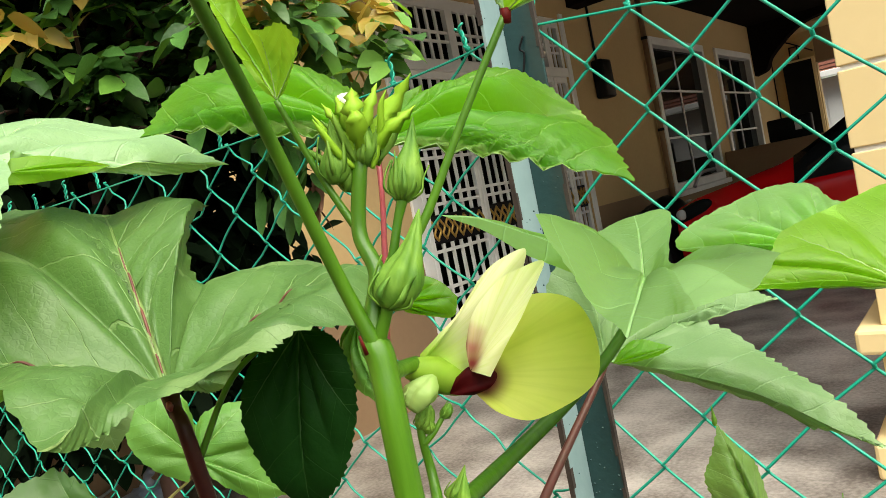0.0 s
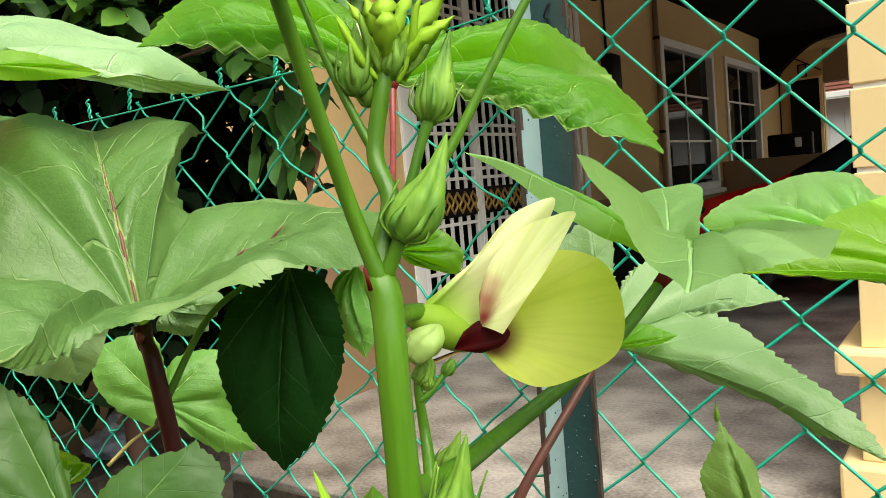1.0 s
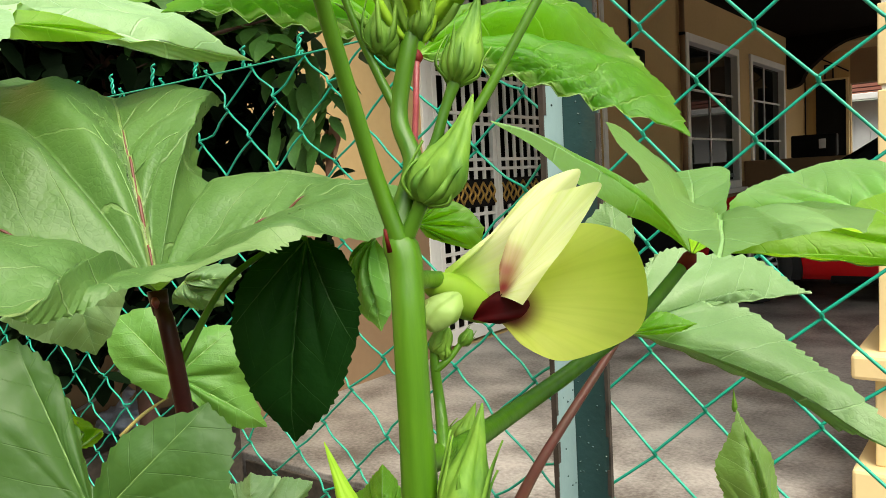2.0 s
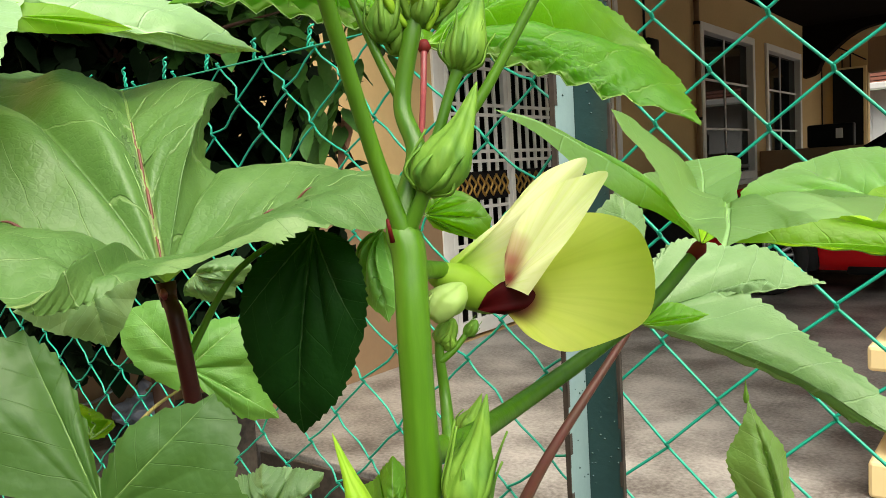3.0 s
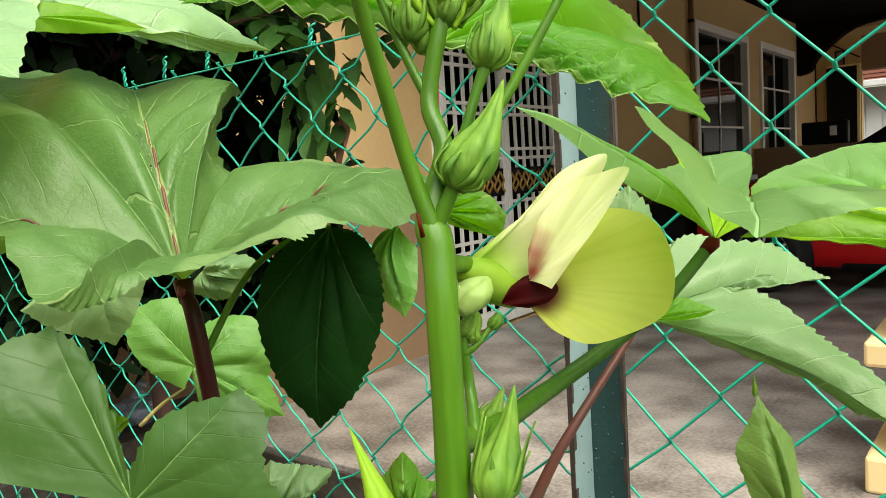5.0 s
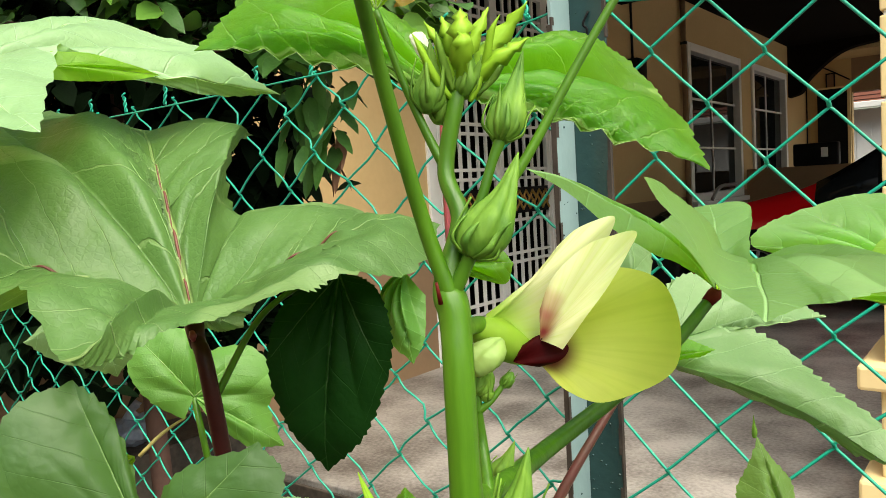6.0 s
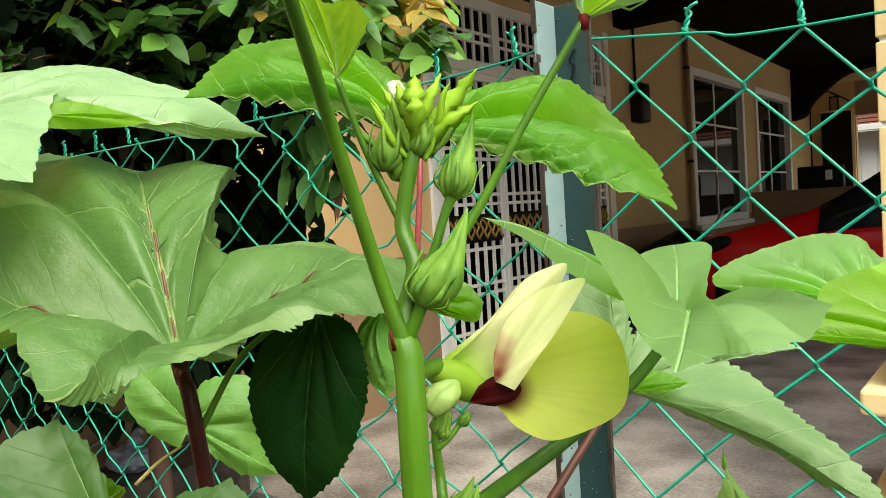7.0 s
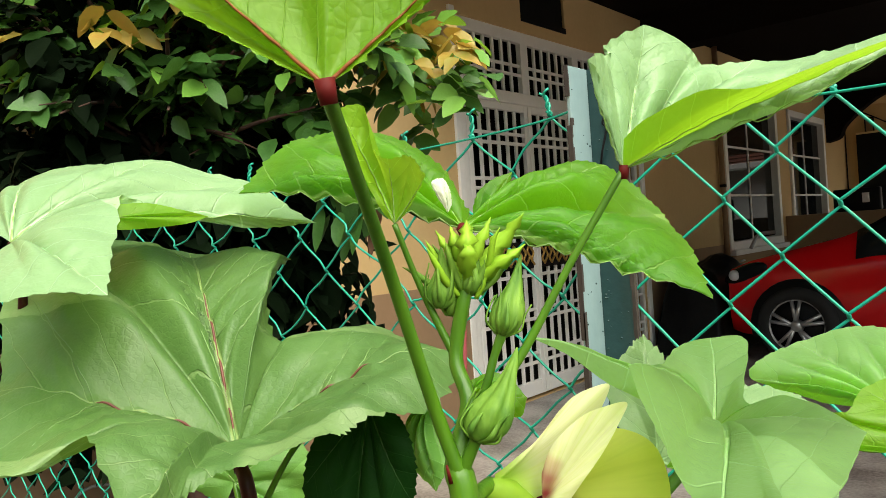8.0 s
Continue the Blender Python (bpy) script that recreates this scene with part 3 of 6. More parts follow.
def build_car():
    car = thing("red_car", (CAR_X + 1.8, CAR_Y + 0.83, 0.0), "shiny red hatchback car parked on the porch floor", "car")
    xs = [0.09, 0.105, 0.13, 0.18, 0.28, 0.42, 0.6, 0.8, 0.95, 1.08, 1.2, 1.35, 1.5, 1.65, 1.8, 2.0, 2.3, 2.6, 2.9, 3.1, 3.25, 3.4, 3.55, 3.65, 3.7]
    bm = bmesh.new()
    glass = bmesh.new()
    rows = []
    for x in xs:
        half, low, belt, roof = car_section(x)
        shrink = np.interp(roof - belt, [0, 0.5], [0.88, 0.70])
        ring = [(-half * 0.92, low), (-half * 0.985, low + 0.12), (-half, (low + belt) / 2), (-half * 0.985, belt - 0.06), (-half * 0.955, belt),
                (-half * (0.955 + shrink) / 2 * 0.99, belt + (roof - belt) * 0.6), (-half * shrink, belt + (roof - belt) * 0.93), (-half * shrink * 0.6, roof), (0, roof + 0.012)]
        ring = ring + [(-y, z) for y, z in ring[-2::-1]]
        rows.append([(CAR_X + x, CAR_Y + 0.83 + y, z) for y, z in ring])
    verts = [[bm.verts.new(p) for p in r] for r in rows]
    for r, q in zip(verts, verts[1:]):
        for k in range(len(r) - 1):
            bm.faces.new((r[k], r[k + 1], q[k + 1], q[k]))
        bm.faces.new((r[-1], r[0], q[0], q[-1]))
    bm.faces.new(verts[0][::-1])
    bm.faces.new(verts[-1])
    bmesh.ops.recalc_face_normals(bm, faces=bm.faces)
    body = part("body", bm, CAR_RED, car)
    centre = Vector((CAR_X + 1.8, CAR_Y + 0.83, 0.9))

    def panes(name, i0, i1, ks, gap=0.05):
        g = bmesh.new()
        for i in range(i0, i1):
            for k in ks:
                quad = [Vector(rows[i][k]), Vector(rows[i][k + 1]), Vector(rows[i + 1][k + 1]), Vector(rows[i + 1][k])]
                n = (quad[1] - quad[0]).cross(quad[3] - quad[0]).normalized()
                if n.dot(quad[0] - centre) < 0:
                    n = -n
                g.faces.new([g.verts.new(p + n * 0.006) for p in quad])
        bmesh.ops.remove_doubles(g, verts=g.verts, dist=0.004)
        bmesh.ops.recalc_face_normals(g, faces=g.faces)
        bmesh.ops.solidify(g, geom=g.faces[:], thickness=0.004)
        part(name, g, GLASS, body, "dark glass")

    panes("windscreen", 10, 14, (6, 7, 8, 9))
    for ks in ((4, 5), (10, 11)):
        panes("quarter_glass", 9, 12, ks)
        panes("side_window", 12, 16, ks)
        panes("rear_side_window", 16, 20, ks)
    panes("rear_window", 20, 22, (6, 7, 8, 9))
    for side in (-1, 1):
        y = CAR_Y + 0.83 + side * 0.80
        for x in (0.66, 3.02):
            c = Vector((CAR_X + x, y, 0.30))
            turn = Matrix.Translation(c) @ pose(0, 0, 0, 90, 0, 0)
            # black disc on the uncut body holds the wheel arch's shade
            arch = bmesh.new()
            bmesh.ops.create_cone(arch, cap_ends=True, segments=32, radius1=0.365, radius2=0.355, depth=0.09, matrix=turn)
            bmesh.ops.bisect_plane(arch, geom=arch.verts[:] + arch.edges[:] + arch.faces[:], plane_co=(0, 0, 0.2), plane_no=(0, 0, -1), clear_outer=True)
            part("wheel_arch", arch, BLACK, body)
            tyre = bmesh.new()
            prof = [(0.205, -0.09), (0.27, -0.10), (0.295, -0.07), (0.30, 0.0), (0.295, 0.07), (0.27, 0.10), (0.205, 0.09)]
            rings = []
            for k in range(36):
                w = 2 * math.pi * k / 36
                rings.append([tyre.verts.new(c + Vector((math.cos(w) * r, side * 0.0 + h, math.sin(w) * r))) for r, h in prof])
            for k in range(36):
                r, q = rings[k], rings[(k + 1) % 36]
                for j in range(len(prof)):
                    tyre.faces.new((r[j], r[(j + 1) % len(prof)], q[(j + 1) % len(prof)], q[j]))
            bmesh.ops.recalc_face_normals(tyre, faces=tyre.faces)
            wheel = part("wheel", tyre, RUBBER, car, "black tyre on an alloy rim")
            rim = bmesh.new()
            face = c + Vector((0, side * 0.075, 0))
            for k in range(5):
                w = 2 * math.pi * k / 5 + 0.3
                for dw in (-0.16, 0.16):
                    add_tube(rim, [face + Vector((math.cos(w + dw * 0.3) * 0.04, side * 0.02, math.sin(w + dw * 0.3) * 0.04)), face + Vector((math.cos(w + dw) * 0.2, 0, math.sin(w + dw) * 0.2))], (0.016, 0.014), 6)
            hoop = [face + Vector((math.cos(2 * math.pi * k / 32) * 0.205, 0, math.sin(2 * math.pi * k / 32) * 0.205)) for k in range(33)]
            add_tube(rim, hoop, 0.012, 6)
            bmesh.ops.create_cone(rim, cap_ends=True, segments=16, radius1=0.05, radius2=0.04, depth=0.05, matrix=Matrix.Translation(face) @ pose(0, 0, 0, 90, 0, 0))
            part("rim", rim, ALLOY, wheel, "silver alloy rim")
            disc = bmesh.new()
            bmesh.ops.create_cone(disc, cap_ends=True, segments=24, radius1=0.2, radius2=0.2, depth=0.03, matrix=Matrix.Translation(c + Vector((0, side * 0.02, 0))) @ pose(0, 0, 0, 90, 0, 0))
            part("brake_disc", disc, BLACK, wheel)
        lamp = bmesh.new()
        bmesh.ops.create_uvsphere(lamp, u_segments=16, v_segments=8, radius=1.0, matrix=Matrix.Translation((CAR_X + 0.24, CAR_Y + 0.83 + side * 0.70, 0.70)) @ pose(0, 0, 0, 0, -18, side * 20) @ Matrix.Diagonal((0.22, 0.06, 0.07, 1)))
        headlight = part("headlight", lamp, GLASS, body, "dark headlight")
        bulb = bmesh.new()
        bmesh.ops.create_uvsphere(bulb, u_segments=14, v_segments=8, radius=0.045, matrix=Matrix.Translation((CAR_X + 0.16, CAR_Y + 0.83 + side * 0.735, 0.69)))
        part("projector", bulb, LAMP_GLASS, headlight, "clear round lens")
        part("door_handle", tube(smooth_path([(CAR_X + 2.1, y + side * 0.03, 0.86), (CAR_X + 2.18, y + side * 0.06, 0.87), (CAR_X + 2.28, y + side * 0.03, 0.86)], 4), 0.012, 6), CAR_RED, body)
    part("sill", box((CAR_X + 1.2, CAR_Y + 0.05, 0.17), (CAR_X + 2.6, CAR_Y + 1.61, 0.25), 0.02), BLACK, body)
    part("grille", box((CAR_X - 0.012, CAR_Y + 0.43, 0.32), (CAR_X + 0.05, CAR_Y + 1.23, 0.5), 0.02), BLACK, body)
    return car


build_car()

# black covered bulk by the wall beside the car
cover = thing("covered_scooter", (-2.6, 6.9, 0.0), "scooter under a black plastic cover beside the wall", "scooter")
bm = bmesh.new()
bmesh.ops.create_grid(bm, x_segments=24, y_segments=30, size=1.0)
for v in bm.verts:
    u, w = v.co.x, v.co.y
    edge = max(abs(u), abs(w))
    h = 0.80 + 0.05 * math.sin(w * 5) - 0.12 * abs(u)
    k = min(1.0, max(0.0, (edge - 0.45) / 0.55))
    lump = 0.03 * noise.noise(Vector((u * 4, w * 5, 1.0)))
    v.co = Vector((-2.6 + u * 0.27 * (1 + 0.12 * k), 6.95 + w * 0.62 * (1 + 0.05 * k), max(0.02, h * (1 - k ** 3) + lump)))
part("cover", bm, BLACK, cover)
part("handlebar", tube(smooth_path([(-2.45, 7.62, 0.86), (-2.4, 7.72, 0.98), (-2.25, 7.75, 1.0)], 5), 0.018, 6), ALLOY, cover)

# ---- chain-link fence on an angle-iron post ----
FY, ROW = 0.742, 0.0965
fence = thing("chain_link_fence", (-0.345, FY, -0.16), "green plastic-coated chain-link fence with twisted wire ends", "fence")
post = thing("fence_post", (-0.345, 0.72, -0.16), "pale teal painted angle-iron fence post with rusty edges", "post")
PX, PT = -0.363, 1.326
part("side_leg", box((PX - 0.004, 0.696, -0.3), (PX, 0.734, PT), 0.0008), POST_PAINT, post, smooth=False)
part("back_leg", box((PX - 0.004, 0.734, -0.3), (PX + 0.037, 0.738, PT), 0.0008), POST_SHADED, post, smooth=False)
bm = bmesh.new()
rnd = random.Random(4)
z = 0.2
while z < PT:
    h = rnd.uniform(0.006, 0.03)
    top = min(z + h, PT + 0.0004)
    if rnd.random() < 0.9:
        add_box(bm, (PX - 0.0050, 0.6945, z), (PX + rnd.uniform(-0.0005, 0.0006), 0.6962, top))
    if rnd.random() < 0.5:
        add_box(bm, (PX - 0.001, 0.6945, z), (PX + 0.0006, 0.6962 + rnd.uniform(0.0005, 0.004), top))
    if rnd.random() < 0.85:
        add_box(bm, (PX + 0.0372 - rnd.uniform(0.0008, 0.004), 0.7332, z), (PX + 0.0378, 0.7385, top))
    z += h
tagged(part("rust_edge", bm, RUST, post, "chipped rusty edges", smooth=False), kind="stuff")


part("tie_wire", tube(smooth_path([(PX + 0.010, 0.7325, 1.225), (PX + 0.014, 0.7300, 1.240), (PX + 0.019, 0.7325, 1.262), (PX + 0.016, 0.7300, 1.268), (PX + 0.021, 0.7325, 1.280)], 5), 0.0011, 6), BLACK, post, "black tie wire")
part("tie_wire", tube(smooth_path([(PX - 0.006, 0.6950, 0.985), (PX + 0.004, 0.6945, 0.992), (PX + 0.010, 0.7050, 1.000), (PX + 0.006, 0.6960, 0.998)], 5), 0.0011, 6), BLACK, post, "black tie wire")


rnd = random.Random(9)
DROP = material("water_drop", (0.05, 0.09, 0.09), (0.03, 0.06, 0.06), rough=0.08, specular=0.5)
drops = bmesh.new()
for k in range(110):
    r = rnd.uniform(0.0005, 0.0013)
    c = Vector((PX + rnd.uniform(0.003, 0.033), 0.734 - r * 0.2, rnd.uniform(0.75, PT - 0.01))) if k % 3 else Vector((PX - r * 0.1 + 0.0002, rnd.uniform(0.699, 0.732), rnd.uniform(0.75, PT - 0.01)))
    bmesh.ops.create_icosphere(drops, subdivisions=1, radius=r, matrix=Matrix.Translation(c))
tagged(part("rain_drops", drops, DROP, post, "beads of rain water"), kind="stuff")


def sag(x, z):
    """How far the slack mesh lifts towards the post on its open side."""
    if x < PX:
        return 0.02 * max(0.0, 1 + (x - PX) / 0.2) * max(0.0, min(1.0, (z - 0.9) / 0.3))
    return 0.13 * max(-0.25, min(0.3, -0.133 - x)) * max(0.0, min(1.0, (z - 0.85) / 0.3))


def weave(x0, pitch, count, first):
    rnd = random.Random(first)
    for i in range(count):
        bm = bmesh.new()
        xa, xb = x0 + i * pitch, x0 + (i + 1) * pitch
        pts = []
        k = 0
        while True:
            x = xa if (k + i) % 2 == 0 else xb
            side = 1 if x == xa else -1
            z = 1.2625 - k * ROW / 2
            if z < -0.2:
                break
            loose = 0.010 if x < PX - 0.1 else 0.003
            jx, jz = (loose * noise.noise(Vector((x * 31 + c, z * 27, c))) for c in (0.0, 5.3))
            zz = z + sag(x, z) + jz + (0.010 if x < PX else 0.0)
            if x < PX - 0.1:
                jx += 0.09 * max(0.0, min(0.3, -0.633 - x)) * max(0.0, min(1.0, (z - 1.17) / 0.09))
            hook = 0.0007 * side
            pts += [Vector((x + side * 0.0030 + jx, FY - 0.0016, zz + 0.0046)), Vector((x - hook + jx, FY - 0.0026, zz + 0.0020)),
                    Vector((x - hook + jx, FY + 0.0026, zz - 0.0020)), Vector((x + side * 0.0030 + jx, FY + 0.0016, zz - 0.0046))]
            if xa < PX - 0.02:
                step = (xb if x == xa else xa) - x
                pts += [Vector((x + jx + step * f + rnd.uniform(-0.003, 0.003), FY + rnd.uniform(-0.002, 0.002), zz - ROW / 2 * f * (1.12 if f < 0.5 else 0.97))) for f in (0.3, 0.7)]
            k += 1
        add_tube(bm, smooth_path(pts, 2) if xa < PX - 0.02 else pts, 0.0015, 6)
        part("mesh_wire", bm, WIRE, fence)
        # twisted end above the top knot
        if i % 2 == 0:
            x = xa
            zt = 1.2625 + sag(x, 1.26) + (0.010 if x < PX else 0.0)
            tall = rnd.uniform(0.026, 0.036)
            lean = rnd.uniform(-0.3, 0.3)
            bend = rnd.uniform(-0.2, 0.25)
            tw = bmesh.new()
            for ph in (0, math.pi):
                run = []
                for s in range(19):
                    f = s / 18
                    w = ph + f * 9.5
                    r = 0.0018 if f < 0.8 else 0.0018 + (f - 0.8) * 0.02
                    run.append(Vector((x + math.cos(w) * r + lean * tall * f, FY + math.sin(w) * r + bend * tall * f * f, zt + tall * f * (1.0 if ph else 0.88))))
                add_tube(tw, run, 0.0015, 6)
            part("twisted_end", tw, WIRE, fence)


weave(-0.3355 + 0.0012, 0.0505, 26, 2)
weave(-3.249, 0.0545, 53, 3)
line = bmesh.new()
add_tube(line, smooth_path([(PX, FY - 0.004, 1.292), (-0.219, FY - 0.004, 1.273), (-0.126, FY - 0.004, 1.262), (0.4, FY - 0.004, 1.262), (1.0, FY - 0.004, 1.262)], 6), 0.0014, 6)
part("line_wire", line, WIRE, fence)
line = bmesh.new()
add_tube(line, smooth_path([(PX, FY - 0.004, 1.292), (-0.45, FY - 0.004, 1.280), (-0.717, FY - 0.004, 1.272), (-1.4, FY - 0.004, 1.268), (-3.2, FY - 0.004, 1.268)], 6), 0.0014, 6)
part("line_wire", line, WIRE, fence)

# ---- plants ----
def bezier(a, b, c, d, t):
    u = 1 - t
    return a * u ** 3 + b * 3 * u * u * t + c * 3 * u * t * t + d * t ** 3


def leaf(parent, joint, tips, mat=None, vein=None, sinus=0.62, teeth=6, tooth=0.06, arch=0.02, quilt=0.008, wave=0.006,
         body=0.30, rib=0.0011, base=0.45, seed=1, label="", name="leaf", side_veins=3, up=(0, 0, 1), ribs=None):
    """A palmate leaf: lobes from the joint to the given tips in order round it. sinus: how deep the bays go;
    body: how broad the lobes are; base: how far the blade reaches back beside the stalk; arch: how far it bows upwards."""
    mat, vein = mat or LEAF, vein or VEIN
    J = Vector(joint)
    arms = [Vector(p) - J for p in tips]
    rnd = random.Random(seed)
    size = sum(a.length for a in arms) / len(arms)
    normal = Vector()
    for a, b in zip(arms, arms[1:]):
        normal += a.cross(b)
    if len(arms) < 2 or normal.length < 1e-9:
        normal = Vector(up)
    normal.normalize()
    if normal.dot(Vector(up)) < 0:
        normal = -normal
    # outline as segments, from the stalk round all lobes and back
    outline = []
    steps = teeth * 4

    first, last = arms[0], arms[-1]
    if len(arms) > 1:
        out0 = (first - arms[1] * (first.dot(arms[1]) / arms[1].length_squared))
        out1 = (last - arms[-2] * (last.dot(arms[-2]) / arms[-2].length_squared))
    else:
        across = normal.cross(first).normalized() * first.length
        out0, out1 = across, -across
    out0 = out0.normalized() * first.length
    out1 = out1.normalized() * last.length
    bays = sinus if isinstance(sinus, (list, tuple)) else [sinus] * (len(arms) - 1)

    def shoulder(a, b):
        """The point beside the tip of a, on the side of b, that gives the lobe its breadth."""
        across = b - a * (b.dot(a) / a.length_squared)
        return a * 0.74 + across.normalized() * min(body * a.length, 0.42 * across.length)

    segs = []
    segs.append((first * 0.02 + out0 * 0.02, first * 0.05 + out0 * base, first * 0.72 + out0 * min(base, body) * 0.9, first, "in"))
    for a, b, bay in zip(arms, arms[1:], bays):
        s = (a + b) * 0.5
        s = s.normalized() * (0.5 * (a.length + b.length)) * bay
        segs.append((a, shoulder(a, b), s + a * 0.16 * (1 - 0.5 * bay), s, "out"))
        segs.append((s, s + b * 0.16 * (1 - 0.5 * bay), shoulder(b, a), b, "in"))
    segs.append((last, last * 0.72 + out1 * min(base, body) * 0.9, last * 0.05 + out1 * base, last * 0.02 + out1 * 0.02, "out"))
    for si, (p0, p1, p2, p3, way) in enumerate(segs):
        for k in range(steps):
            t = k / steps
            e = bezier(p0, p1, p2, p3, t)
            f = (t * teeth) % 1.0
            saw = f if way == "in" else 1 - f
            fade = min(1.0, 4 * t, 4 * (1 - t) + 0.2)
            if k % 4 == 0:
                bite = rnd.uniform(0.25, 1.1)
            nick = tooth * bite * (saw - 0.4) * fade
            w = t if way == "in" else 1 - t     # 1 on a lobe's rib
            outline.append((e, w, nick))
    outline.append((segs[-1][3], 0.0, 0.0))
    centres = [((2 * i + 1) * steps, steps, steps) for i in (ribs if ribs is not None else range(len(arms)))]
    return blade(parent, J, outline, centres, normal, size, mat, vein, arch, quilt, wave, rib, side_veins, rnd, name, label)


def rim_leaf(parent, joint, rim, ribs, sharp=(), mat=None, vein=None, teeth=3, tooth=0.05, arch=0.006, quilt=0.006, wave=0.004,
             rib=0.0009, seed=1, label="", name="leaf", side_veins=4, up=(0, 0, 1), crumple=0.0016, flush=(), forks=()):
    """A leaf with an uneven edge: the blade reaches from the joint to a rounded rim, pointed at the sharp corners; ribs run to the given corners."""
    J = Vector(joint)
    pts = [Vector(p) - J for p in rim]
    rnd = random.Random(seed)
    size = sum(p.length for p in pts) / len(pts)
    normal = Vector()
    for a, b in zip(pts, pts[1:]):
        normal += a.cross(b)
    normal.normalize()
    if normal.dot(Vector(up)) < 0:
        normal = -normal
    steps = teeth * 4
    outline = []
    n = len(pts)
    for k in range(n - 1):
        b, c = pts[k], pts[k + 1]
        a = pts[k - 1] if k > 0 else b * 2 - c
        d = pts[k + 2] if k + 2 < n else c * 2 - b
        mb = (c - b) * 0.9 if k in sharp else (c - a) * 0.5
        mc = (c - b) * 0.9 if k + 1 in sharp else (d - b) * 0.5
        for m in range(steps):
            t = m / steps
            e = b * (2 * t ** 3 - 3 * t * t + 1) + mb * (t ** 3 - 2 * t * t + t) + c * (3 * t * t - 2 * t ** 3) + mc * (t ** 3 - t * t)
            u = k + t
            low = max([q for q in ribs if q <= u], default=None)
            high = min([q for q in ribs if q >= u], default=None)
            gaps = [(abs(u - low), (high - low if high is not None else n - 1 - low) or 1)] if low is not None else []
            gaps += [(abs(high - u), (high - low if low is not None else high) or 1)] if high is not None else []
            off = min(g / (0.5 * span) for g, span in gaps)
            rising = high is not None and (low is None or high - u < u - low)
            f = (t * teeth) % 1.0
            saw = f if rising else 1 - f
            if m % 4 == 0:
                bite = rnd.uniform(0.2, 1.05)
            outline.append((e, max(0.0, 1 - off), tooth * bite * (saw - 0.4)))
    outline.append((pts[-1], 0.0, 0.0))
    centres = []
    for i, k in enumerate(ribs):
        before = (k - ribs[i - 1]) if i else k
        after = (ribs[i + 1] - k) if i + 1 < len(ribs) else n - 1 - k
        centres.append((k * steps, 0.5 * before * steps, 0.5 * after * steps))
    return blade(parent, J, outline, centres, normal, size, mat or LEAF, vein or VEIN, arch, quilt, wave, rib, side_veins, rnd, name, label, crumple,
                 {k * steps: spans for k, spans in flush}, [(a * steps, s0, b * steps) for a, s0, b in forks])


